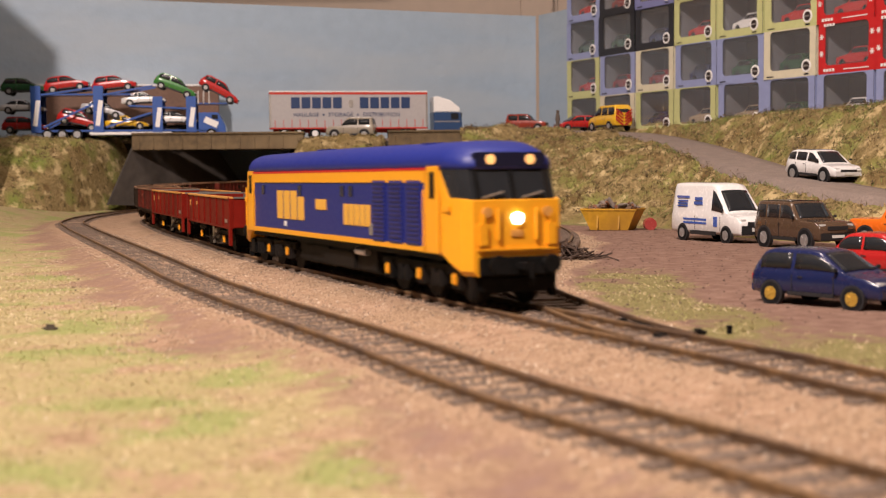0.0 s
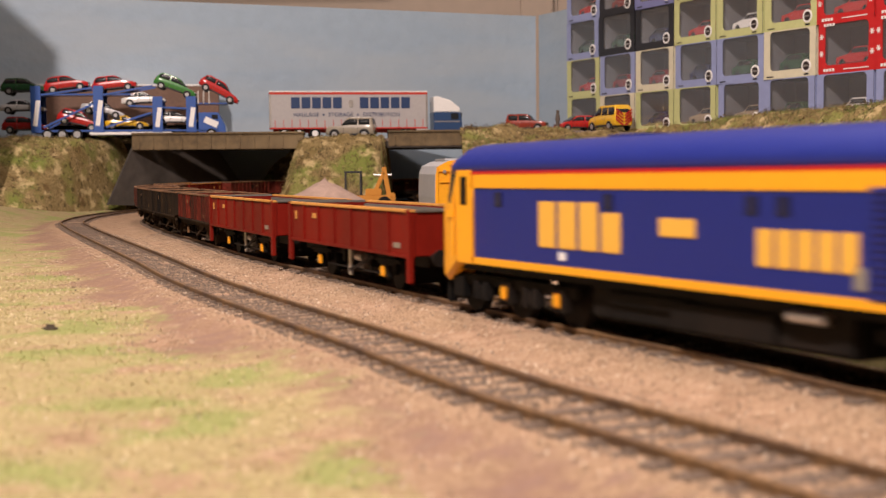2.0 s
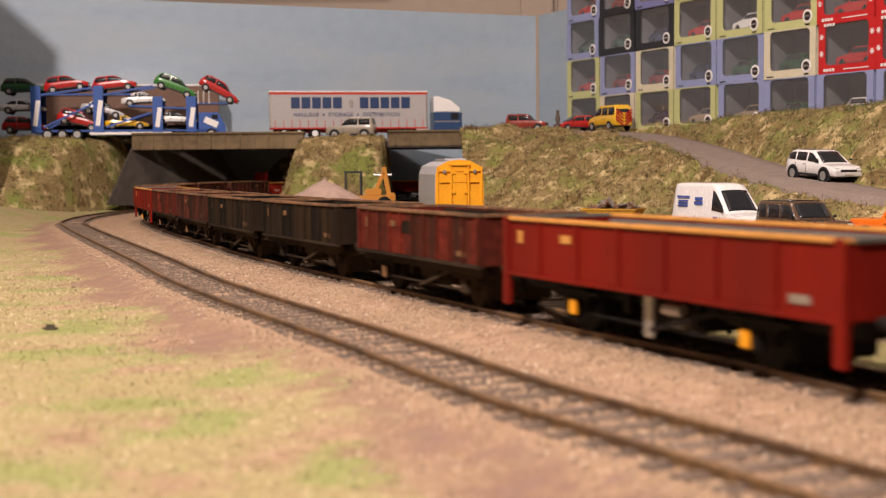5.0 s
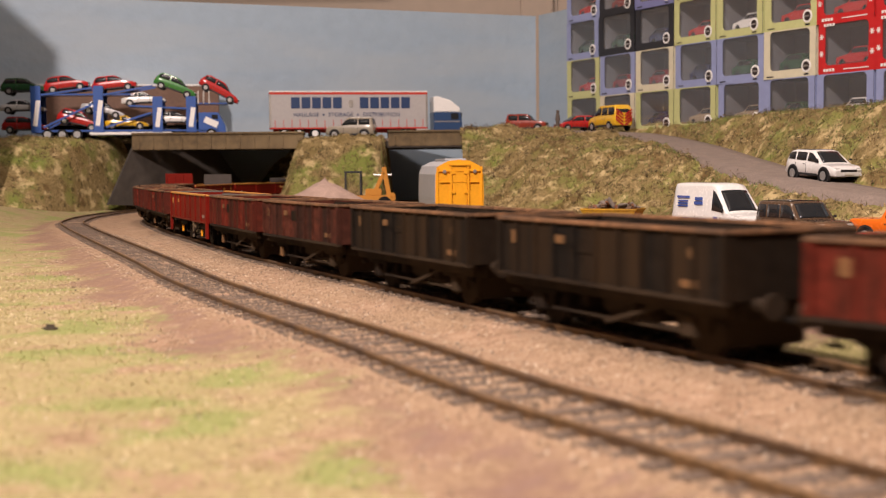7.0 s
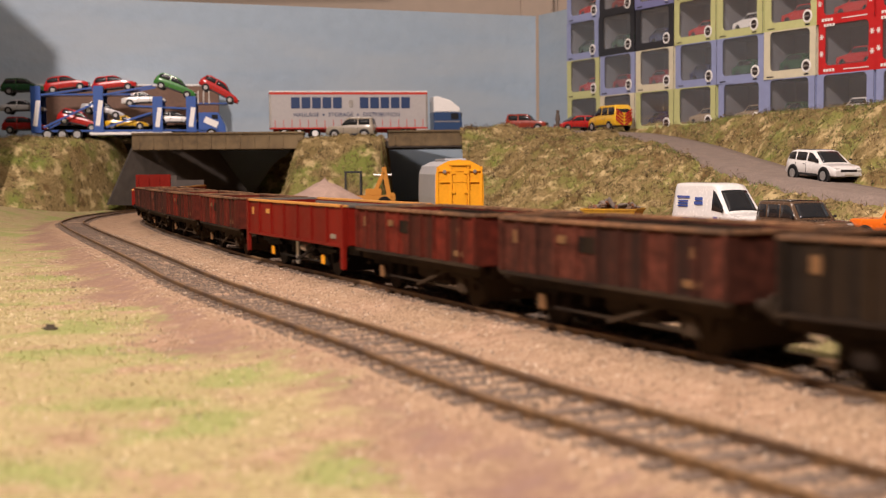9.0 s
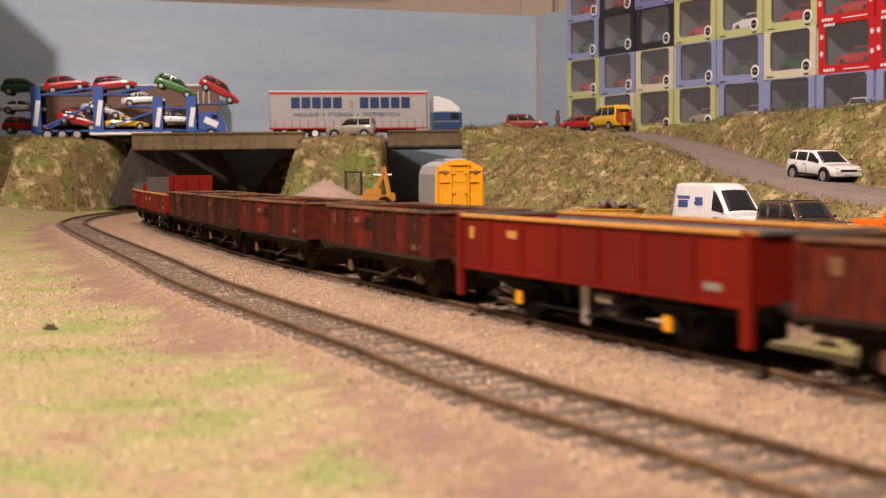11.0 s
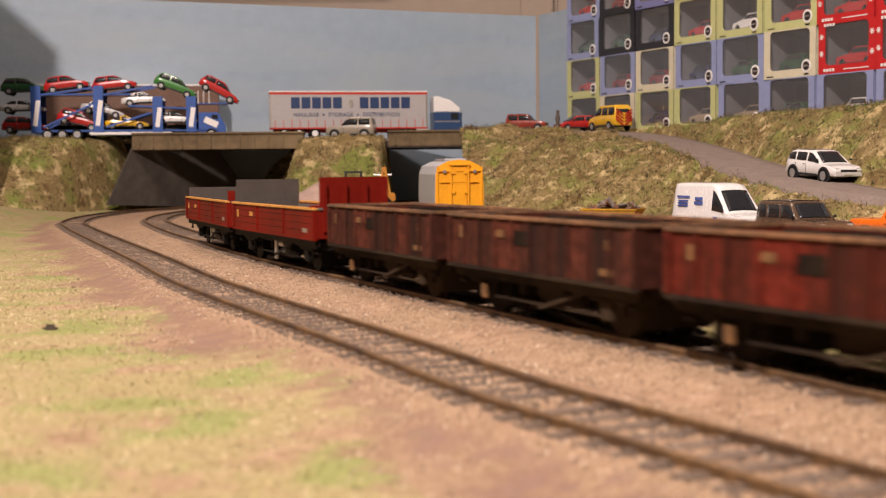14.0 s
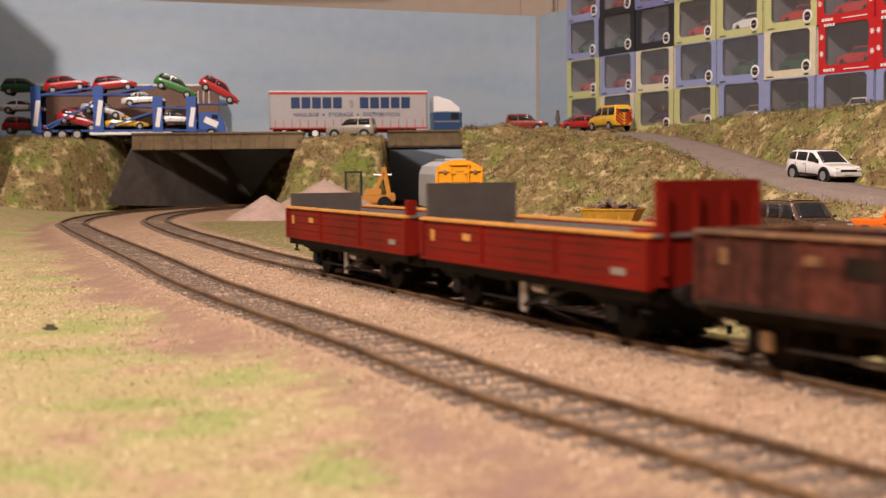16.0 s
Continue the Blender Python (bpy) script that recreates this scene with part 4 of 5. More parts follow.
def rail_pose(s, half, nose_up):
    a, b = MAIN.at(s - half), MAIN.at(s + half)
    c = (a + b) / 2
    return pose(c[0] * K, c[1] * K, 0, 0, -nose_up, math.degrees(math.atan2(a[1] - b[1], a[0] - b[0])))


def motions():
    for ob, s, half, nose_up in TRAIN:
        rows = [(0.4 * k, rail_pose(s - DISTANCE(0.4 * k), half, nose_up)) for k in range(41)]
        walk(ob, rows)


# ---------------------------------------------------------------- model road vehicles
SHAPES = {
    "hatch": dict(body=[(-.5, .2), (-.5, .5), (-.47, .62), (.2, .63), (.42, .54), (.495, .44), (.5, .2)], cabin=[(-.485, .6), (-.40, .95), (-.33, 1), (-.02, 1), (.05, .96), (.25, .6)], axle=(-.31, .32), wheel=.20),
    "coupe": dict(body=[(-.5, .22), (-.5, .55), (-.46, .66), (.14, .62), (.42, .52), (.495, .40), (.5, .22)], cabin=[(-.40, .62), (-.24, .95), (-.16, 1), (-.02, 1), (.03, .97), (.22, .6)], axle=(-.31, .32), wheel=.23),
    "saloon": dict(body=[(-.5, .2), (-.5, .52), (-.48, .62), (.18, .62), (.44, .57), (.5, .48), (.5, .2)], cabin=[(-.36, .6), (-.26, .96), (-.2, 1), (.02, 1), (.07, .97), (.20, .6)], axle=(-.3, .32), wheel=.2),
    "suv": dict(body=[(-.5, .2), (-.5, .55), (-.485, .62), (.19, .62), (.44, .59), (.495, .5), (.5, .2)], cabin=[(-.49, .6), (-.465, .97), (-.44, 1), (.02, 1), (.06, .97), (.19, .6)], axle=(-.31, .32), wheel=.215),
    "crossover": dict(body=[(-.5, .22), (-.5, .5), (-.48, .66), (.2, .60), (.43, .54), (.495, .44), (.5, .22)], cabin=[(-.47, .64), (-.40, .93), (-.33, .98), (-.02, 1), (.05, .97), (.25, .58)], axle=(-.3, .32), wheel=.235),
    "van": dict(body=[(-.5, .14), (-.5, .45), (-.495, .5), (.33, .5), (.45, .44), (.495, .36), (.5, .14)], cabin=[(-.495, .48), (-.49, .95), (-.46, 1), (.08, 1), (.14, .97), (.33, .48)], axle=(-.3, .33), wheel=.135),
    "smallvan": dict(body=[(-.5, .18), (-.5, .5), (-.49, .57), (.27, .57), (.44, .5), (.5, .4), (.5, .18)], cabin=[(-.495, .55), (-.48, .95), (-.45, 1), (.06, 1), (.12, .97), (.29, .55)], axle=(-.3, .33), wheel=.17),
    "pickup": dict(body=[(-.5, .26), (-.5, .6), (-.47, .63), (.2, .63), (.46, .6), (.5, .5), (.5, .26)], cabin=[(-.12, .6), (-.11, .95), (-.06, 1), (.1, 1), (.14, .97), (.2, .6)], axle=(-.3, .33), wheel=.22),
}
PLATE_W = paint("plate_white", (0.7, 0.7, 0.66))
M_RIM = material("silver_rim", (0.5, 0.5, 0.5), 0.35, metal=0.7, vary=0.1)
M_GOLDRIM = material("gold_rim", (0.65, 0.42, 0.08), 0.4, metal=0.5, vary=0.1)
M_TRIM = material("black_trim", (0.02, 0.02, 0.022), 0.6, vary=0.2)


class Shell:
    """The curved skin of a model car: a long profile, a waist line and a rounded plan."""

    def __init__(self, L, W, H, body, cabin, boxy=False):
        self.L, self.W, self.H, self.z0 = L, W, H, body[0][1]
        self.x = np.linspace(-L / 2, L / 2, 61)
        bx, bz = zip(*sorted(body[1:-1], key=lambda p: p[0]))
        self.waist = self.ease(np.interp(self.x, bx, bz), 2)
        cx, cz = zip(*cabin)
        top = np.interp(self.x, cx, cz, left=0, right=0)
        self.top = np.maximum(self.waist, self.ease(np.maximum(top, np.interp(self.x, bx, bz)), 1 if boxy else 2))
        u = np.abs(2 * self.x / L)
        self.wide = W / 2 * (1 - (0.10 if boxy else 0.17) * np.clip((u - 0.62) / 0.38, 0, 1) ** 2.4)
        self.lean = 0.10 if boxy else 0.24

    @staticmethod
    def ease(v, k):
        for _ in range(k):
            v = np.convolve(np.r_[v[0], v, v[-1]], (0.25, 0.5, 0.25), "valid")
        return v

    def half(self, x):
        return float(np.interp(x, self.x, self.wide))

    def section(self, x):
        w, zs, zt = (float(np.interp(x, self.x, a)) for a in (self.wide, self.waist, self.top))
        z0, up = self.z0, zt - zs
        ye = w * 0.955 - up * self.lean
        return [(0, z0), (w * 0.9, z0), (w * 0.985, z0 + 0.16 * (zs - z0)), (w, z0 + 0.55 * (zs - z0)), (w * 0.99, zs - 0.10 * (zs - z0)), (w * 0.955, zs),
                (ye, zs + up * 0.9), (ye * 0.93, zt - 0.004 * self.H), (ye * 0.6, zt + 0.012 * self.H), (0, zt + 0.018 * self.H)]

    def skin(self):
        bm = bmesh.new()
        rings = []
        for x in self.x:
            h = self.section(x)
            rings.append([bm.verts.new((x, -y, z)) for y, z in h] + [bm.verts.new((x, y, z)) for y, z in h[-2:0:-1]])
        for a, b in zip(rings, rings[1:]):
            for k in range(len(a)):
                j = (k + 1) % len(a)
                bm.faces.new((a[k], a[j], b[j], b[k]))
        bm.faces.new(rings[0][::-1]), bm.faces.new(rings[-1])
        return bm

    def sheet(self, rows, lift):
        """A thin skin over rows of points, lifted off along each row's own outward way."""
        bm = bmesh.new()
        lay = [[[bm.verts.new(Vector(p) + Vector(d) * q) for p, d in row] for row in rows] for q in (0, lift)]
        for g in lay:
            for a, b in zip(g, g[1:]):
                for k in range(len(a) - 1):
                    bm.faces.new((a[k], a[k + 1], b[k + 1], b[k]))
        lo, hi = lay
        rim = lambda g: g[0] + [r[-1] for r in g[1:]] + g[-1][-2::-1] + [r[0] for r in g[-2:0:-1]]
        a, b = rim(lo), rim(hi)
        for k in range(len(a)):
            j = (k + 1) % len(a)
            bm.faces.new((a[k], a[j], b[j], b[k]))
        return bm

    def top_patch(self, x0, x1, share, lift):
        rows = []
        for x in np.linspace(x0, x1, 7):
            h = self.section(x)
            e, m, c = h[7], h[8], h[9]
            d = Vector((0.5 if x > 0 else -0.5, 0, 1)).normalized()
            ys = (-e[0] * share, -m[0] * 0.9, 0, m[0] * 0.9, e[0] * share)
            zs = (e[1] + (m[1] - e[1]) * 0.4, m[1] + 0.02, c[1], m[1] + 0.02, e[1] + (m[1] - e[1]) * 0.4)
            rows.append([((x, y, z), d) for y, z in zip(ys, zs)])
        return self.sheet(rows, lift + 0.15)

    def side_patch(self, x0, x1, sy):
        rows = []
        for x in np.linspace(x0, x1, 6):
            h = self.section(x)
            (ya, za), (yb, zb) = h[5], h[6]
            rows.append([((x, sy * (ya + (yb - ya) * k - 0.05), za + (zb - za) * k), (0, sy, 0.2)) for k in (0.10, 0.5, 0.90)])
        return self.sheet(rows, 0.3)


def car(name, label, kind, place, turn, size, colour, pitch=0, roof=None, rims=None, category="model car", group="", lower=None, doors=2, side_glass=True):
    L, W, H = size
    s = SHAPES[kind]
    t = thing(name, *place, turn, label, category, group, pitch=pitch)
    mat = colour
    out = [(x * L, z * H) for x, z in s["body"]]
    cab = [(x * L, z * H) for x, z in s["cabin"]]
    belt = cab[0][1]
    shell = Shell(L, W, H, out, cab, boxy=kind in ("van", "smallvan", "suv"))
    part("body", shell.skin(), mat, t, smooth=True)
    if roof:
        part("roof", shell.top_patch(cab[2][0], cab[3][0], 0.9, 0.12), roof, t, "dark roof", smooth=True)
    # glazing follows the shell: front, back, and side lights with pillars between
    def between(p, q, k):
        return p[0] + (q[0] - p[0]) * k
    part("windscreen", shell.top_patch(between(cab[-1], cab[-2], 0.8 if kind == "van" else 0.93), between(cab[-1], cab[-2], 0.1), 0.86, 0.2), M_GLASS, t, smooth=True)
    if kind != "van":
        part("rear_window", shell.top_patch(between(cab[0], cab[1], 0.12), between(cab[0], cab[1], 0.9), 0.82, 0.2), M_GLASS, t, smooth=True)
    cuts = {"van": [(0.74, 0.93)], "smallvan": [(0.05, 0.3), (0.34, 0.6), (0.64, 0.94)], "pickup": [(0.10, 0.92)]}.get(kind, [(0.07, 0.27), (0.31, 0.58), (0.62, 0.93)] if doors == 4 else [(0.10, 0.44), (0.48, 0.93)])
    span = cab[-1][0] - cab[0][0]
    if side_glass:
        for sy in (-1, 1):
            for u, v in cuts:
                part("side_window", shell.side_patch(cab[0][0] + span * u, cab[0][0] + span * v, sy), M_GLASS, t, smooth=True)
    for sy in (-1, 1):
        for u in ((0.30, 0.60) if doors == 4 else (0.46, 0.9)):
            x = cab[0][0] + span * u
            part("door_seam", one(x, sy * (shell.half(x) + 0.02), belt * 0.68, 0.28, 0.2, belt * 0.5), M_TRIM, t)
    xf0 = between(cab[-1], cab[-2], 0.1)
    # bumpers, lamps, plates, mirrors, sills
    zb = out[0][1]
    part("front_bumper", one(L / 2 - 0.4, 0, zb + 0.09 * H, 1.6, W * 0.84, 0.16 * H, 0.4), lower or mat, t)
    part("rear_bumper", one(-L / 2 + 0.4, 0, zb + 0.09 * H, 1.6, W * 0.84, 0.16 * H, 0.4), lower or mat, t)
    part("grille", one(L / 2 - 0.05, 0, out[-2][1] - 0.03 * H, 0.9, W * 0.5, 0.08 * H, 0.15), M_TRIM, t)
    part("number_plate", one(L / 2 + 0.75, 0, zb + 0.1 * H, 0.3, W * 0.3, 0.06 * H), PLATE_W, t, "plain pale plate")
    for sy in (-1, 1):
        part("headlight", one(out[-2][0] - 1.4, sy * (W / 2 * 0.83 - 2.0), out[-2][1] + 0.01 * H, 2.6, 3.6, 0.09 * H, 0.35), M_LAMP, t, "clear headlight")
        part("rear_light", one(-L / 2 + 0.3, sy * (W / 2 * 0.83 - 1.2), 0.47 * H, 0.9, 2.4, 0.13 * H, 0.2), M_REDLAMP, t, "red rear light")
        part("mirror", one(xf0 - 1.5, sy * (W / 2 + 0.9), belt + 0.08 * H, 1.2, 2.0, 1.4, 0.3), M_TRIM, t)
        part("sill", one(0, sy * (W / 2 - 0.2), zb + 0.4, L * 0.36, 0.9, 0.07 * H, 0.15), lower or M_TRIM, t)
        part("door_handle", one(-0.08 * L, sy * (W / 2 + 0.1), belt - 0.08 * H, 1.8, 0.4, 0.4), M_TRIM, t)
        r = s["wheel"] * H
        for ax in s["axle"]:
            part("wheel_arch", disc(ax * L, sy * (W / 2 - 0.75), r * 1.02, r * 1.2, 1.9, "y", 20), M_TRIM, t)
            w = part("wheel", disc(ax * L, sy * (W / 2 - 0.9), r, r, 2.6, "y", 20), M_TYRE, t)
            bm = disc(ax * L, sy * (W / 2 + 0.42), r, r * 0.62, 0.3, "y", 16)
            cyl(bm, ax * L, sy * (W / 2 + 0.6), r, r * 0.2, 0.4, "y", 8)
            for k in range(5):
                a = k * 2 * math.pi / 5
                box(bm, ax * L + math.cos(a) * r * 0.36, sy * (W / 2 + 0.62), r + math.sin(a) * r * 0.36, r * 0.5, 0.3, r * 0.14, turn=Matrix.Rotation(-a, 3, "Y"))
            part("rim", bm, rims or M_RIM, w)
    part("floor_pan", one(0, 0, zb + 0.3, L * 0.9, W - 4, 1.0), M_TRIM, t)
    return t


def colour(name, c, rough=0.25):
    return paint(name, c, rough, 0.6)


C_RED, C_GREEN, C_DGREEN = colour("car_red", (0.42, 0.018, 0.018)), colour("car_green", (0.05, 0.20, 0.045)), colour("car_dark_green", (0.02, 0.07, 0.03))
C_WHITE, C_YELLOW, C_NAVY = colour("car_white", (0.75, 0.74, 0.72)), colour("car_yellow", (0.72, 0.42, 0.02)), colour("car_navy", (0.012, 0.018, 0.07))
C_BRONZE, C_CHAMP, C_ORANGE = colour("car_bronze", (0.085, 0.052, 0.032)), colour("car_champagne", (0.30, 0.26, 0.20)), colour("car_orange", (0.78, 0.16, 0.015))
C_SILVER, C_BLACK = colour("car_silver", (0.48, 0.48, 0.49)), colour("car_black", (0.015, 0.015, 0.017))
C_BLUE = colour("transporter_blue", (0.03, 0.09, 0.33), 0.4)

GY = -5.2   # yard level
# the yard
van = car("model_van", "white panel van with blue lettering on the yard", "van", (171, 806, GY), -69, (77, 26, 35.2), C_WHITE, category="model van", lower=M_TRIM)
for k, (dx, dz, w, h) in enumerate(((-24, 27, 14, 1.4), (-24, 24.6, 11, 0.9), (-24, 23, 11, 0.9), (-24, 21.4, 11, 0.9), (-6, 26, 8, 2.0), (-6, 23.4, 9, 2.0), (-9, 13.4, 26, 1.3), (-9, 11.2, 26, 1.3), (14, 12.5, 4, 6))):
    for sy in (-1, 1):
        part("lettering", one(dx, sy * (13.0 - (0.0 if dz < 17 else (dz - 17) * 0.115)), dz, w, 0.5, h), colour("van_blue", (0.06, 0.12, 0.42)), van, "small blue lettering bars")
car("model_offroader", "bronze-brown off-roader with a black roof on the yard", "suv", (201, 730, GY), -70, (61, 26, 26), C_BRONZE, roof=C_BLACK, doors=4, lower=M_TRIM)
car("model_pickup", "bright orange step-side pickup truck on the yard", "pickup", (262, 740, GY), -55, (62, 25, 24), C_ORANGE, category="model pickup")
car("model_car", "dark navy hatchback with gold wheels on the yard", "hatch", (128, 432, GY), -52, (50, 22, 18.5), C_NAVY, rims=M_GOLDRIM)
car("model_car", "red saloon car with a white flash on the yard", "saloon", (180, 528, GY), -52, (54, 22, 18.5), C_RED)
car("model_offroader", "white crossover with a dark roof on the ramp", "crossover", (262, 905, 29.6), -70, (56, 25.5, 21.5), C_WHITE, roof=C_BLACK, pitch=3.5, doors=4)
# the road on top
car("model_offroader", "champagne off-roader on the road above the hill", "suv", (-102, 1488, 74.5), 172, (54, 25, 24), C_CHAMP, roof=M_WHITE)
car("model_offroader", "dark red open-backed off-roader on the top road", "suv", (97, 1500, 81), -16, (46, 22, 20), colour("car_dark_red", (0.25, 0.035, 0.02)), roof=C_BLACK)
car("model_car", "small red hatchback on the top road", "hatch", (150, 1475, 81), 200, (46, 21, 17), C_RED)
recovery = car("model_van", "yellow recovery van with red chevrons on its tail", "smallvan", (184, 1440, 80), 114, (56, 24, 27), C_YELLOW, category="model van", side_glass=True)
for k in range(4):
    for sy in (-1, 1):
        part("chevron", one(-28.9, sy * 5.6, 8.5 + k * 3.6, 0.5, 11, 1.7, turn=Euler((sy * radians(35), 0, 0)).to_matrix()), C_RED, recovery, "red chevron stripe")
fig = bmesh.new()
cyl(fig, 0, 0, 6, 2.2, 12, "z", 10, 2.0)
cyl(fig, 0, 0, 16, 2.9, 9, "z", 10, 1.9)
bmesh.ops.create_uvsphere(fig, u_segments=10, v_segments=8, radius=1.9, matrix=Matrix.Translation((0, 0, 22)))
f = new("model_figurine", mesh("model_figurine", fig, material("figurine_brown", (0.10, 0.075, 0.06), 0.8)))
f.matrix_basis = pose(0.128, 1.455, 0.080)
tagged(f, "tiny plain painted model figurine on the top road", "figurine")


# articulated lorry on the bridge road
def lorry(x, y, z, turn):
    t = thing("articulated_lorry", x, y, z, turn, "silver-grey curtain-sided articulated lorry with a blue cab", "model lorry")
    grey, red, blue = material("curtain_grey", (0.38, 0.36, 0.355), 0.6, vary=0.06), paint("lorry_red", (0.5, 0.04, 0.03)), paint("lorry_blue", (0.025, 0.06, 0.15))
    tr = part("trailer_body", one(-36, 0, 32.5, 184, 32, 39, 0.4), grey, t, "silver-grey curtain-sided trailer")
    part("top_rail", one(-36, 0, 53.0, 184.6, 32.6, 2.8, 0.3), red, tr, "red cantrail")
    part("top_edge", one(-36, 0, 55.0, 184.8, 32.8, 1.4, 0.3), M_WHITE, tr)
    part("bottom_rail", one(-36, 0, 12.6, 184.6, 32.6, 1.8, 0.3), red, tr, "red lower rail")
    for e in (-1, 1):
        part("end_post", one(-36 + e * 91.6, -16, 32.5, 2.2, 1.0, 39, 0.2), M_STEEL, tr)
    for k in range(19):
        part("buckle_strap", one(-122 + k * 9.6, -16.2, 18.0, 0.7, 0.5, 8.5), red, tr)
        part("curtain_fold", one(-117 + k * 9.6, -16.05, 34, 0.7, 0.3, 35, 0.1), grey, tr)
    # company mark as bars, the trade words as they are
    navy = paint("lorry_lettering", (0.012, 0.035, 0.11), 0.5, 0)
    blocks(tr, "company_mark", -74, 42.0, "WWWWW", 13.0, -16.25, navy, 12.2, "dark blue company mark")
    blocks(tr, "company_mark", -34, 41.0, "W", 8.0, -16.25, M_STEEL, 6, "small grey company mark")
    blocks(tr, "company_mark", 6, 42.0, "WWWWW", 13.0, -16.25, navy, 12.2, "dark blue company mark")
    for body_, px in (("HAULAGE", -86), ("STORAGE", -46), ("DISTRIBUTION", 2)):
        words("lettering", body_, 6.6, navy, tr, pose(px * K, -0.01635, 0.0282, 90, 0, 0))
    for px in (-66, -26):
        part("dot", disc(px, -16.3, 28.2, 1.2, 0.4, "y", 10), navy, tr)
    part("chassis", one(-36, 0, 9.6, 176, 12, 4, 0.3), red, t, "red chassis")
    for px in (-112, -94, -76, 30, 84):
        for sy in (-1, 1):
            w = part("wheel", disc(px, sy * 13, 6.6, 6.6, 5, "y", 20), M_TYRE, t)
            part("rim", disc(px, sy * 15.7, 6.6, 3.6, 0.5, "y", 14), M_WHITE, w, "pale wheel hub")
    part("landing_leg", one(10, -11, 5.5, 2, 2, 11, 0.2), M_TRIM, t)
    part("rear_guard", one(-122, 0, 7, 2, 28, 2.5, 0.3), M_TRIM, t)
    cab = part("cab", slab(bmesh.new(), [(64, 7), (64, 31), (94, 31), (96, 29), (98, 18), (98, 7)], -16, 16, bevel=0.8), blue, t, "dark blue sleeper cab")
    part("cab_roof", slab(bmesh.new(), [(64, 31), (64, 49), (68, 50), (84, 45), (95, 36), (95, 31)], -15.6, 15.6, bevel=0.9), M_WHITE, cab, "white air deflector roof")
    part("windscreen", one(97.4, 0, 26, 1.0, 28, 9, 0.3), M_GLASS, cab)
    for sy in (-1, 1):
        part("door_window", one(89, sy * 16, 26, 9, 0.7, 7.5, 0.2), M_GLASS, cab)
        part("cab_stripe", one(80, sy * 16.05, 20, 30, 0.4, 1.4), M_STEEL, cab)
        part("headlight", one(98.2, sy * 12, 11, 0.8, 4, 3, 0.3), M_LAMP, cab, "clear headlight")
    part("bumper", one(97, 0, 9, 4, 32, 5, 0.6), red, cab, "red bumper")
    part("tank", disc(50, -13, 9, 4, 14, "x", 14), M_STEEL, t)


lorry(-75, 1560, 76, 9)


# car transporter
def transporter(x, y, z, turn):
    t = thing("car_transporter", x, y, z, turn, "blue double-deck car transporter loaded with model cars", "model lorry")
    part("lower_deck", one(-10, 0, 10, 205, 30, 2.2, 0.3), C_BLUE, t)
    part("upper_deck", one(-55, 0, 50.5, 100, 30, 2.0, 0.3), C_BLUE, t)
    part("front_ramp", one(28, 0, 36, 70, 30, 2.0, 0.3, turn=Euler((0, radians(3), 0)).to_matrix()), C_BLUE, t)
    for px, h in ((-108, 52), (-40, 52), (25, 40), (62, 40)):
        for sy in (-1, 1):
            post = part("upright", one(px, sy * 15.5, 8 + h / 2, 11, 1.6, h, 0.3), C_BLUE, t)
            part("flash", one(px + 1, sy * 16.35, 8 + h * 0.42, 5, 0.3, h * 0.55, turn=Euler((0, radians(8), 0)).to_matrix()), M_WHITE, post, "white and pale blue flash")
    for a, b in (((-102, 50), (-46, 58)), ((-34, 50), (20, 60)), ((-100, 14), (-46, 40)), ((-32, 14), (18, 30))):
        d = Vector((b[0] - a[0], 0, b[1] - a[1]))
        for sy in (-1, 1):
            part("brace", one((a[0] + b[0]) / 2, sy * 15, (a[1] + b[1]) / 2, d.length, 1.2, 2.0, turn=Euler((0, -math.atan2(d.z, d.x), 0)).to_matrix()), C_BLUE, t)
    for px in (-96, -80, -64, 84):
        for sy in (-1, 1):
            w = part("wheel", disc(px, sy * 13, 6, 6, 5, "y", 20), M_TYRE, t)
            part("rim", disc(px, sy * 15.7, 6, 3.8, 0.5, "y", 14), M_RIM, w, "pale blue-grey hub")
    part("side_skirt", one(-5, -15.6, 7, 90, 1.0, 3, 0.2), M_WHITE, t, "white side rail")
    cab = part("cab", slab(bmesh.new(), [(70, 6), (70, 30), (92, 30), (100, 14), (100, 6)], -15, 15, bevel=0.8), C_BLUE, t, "blue and white cab")
    part("cab_flash", one(84, -15.1, 19, 16, 0.5, 7, turn=Euler((0, radians(25), 0)).to_matrix()), M_WHITE, cab)
    part("cab_window", one(88, -15.1, 25, 7, 0.6, 5, 0.2), M_GLASS, cab)
    part("head_rack", one(82, 0, 40, 40, 28, 1.6, 0.3), C_BLUE, cab)
    for px in (70, 76, 82):
        part("rack_bar", one(px, -14, 47, 1.4, 1.4, 14), M_STEEL, cab)


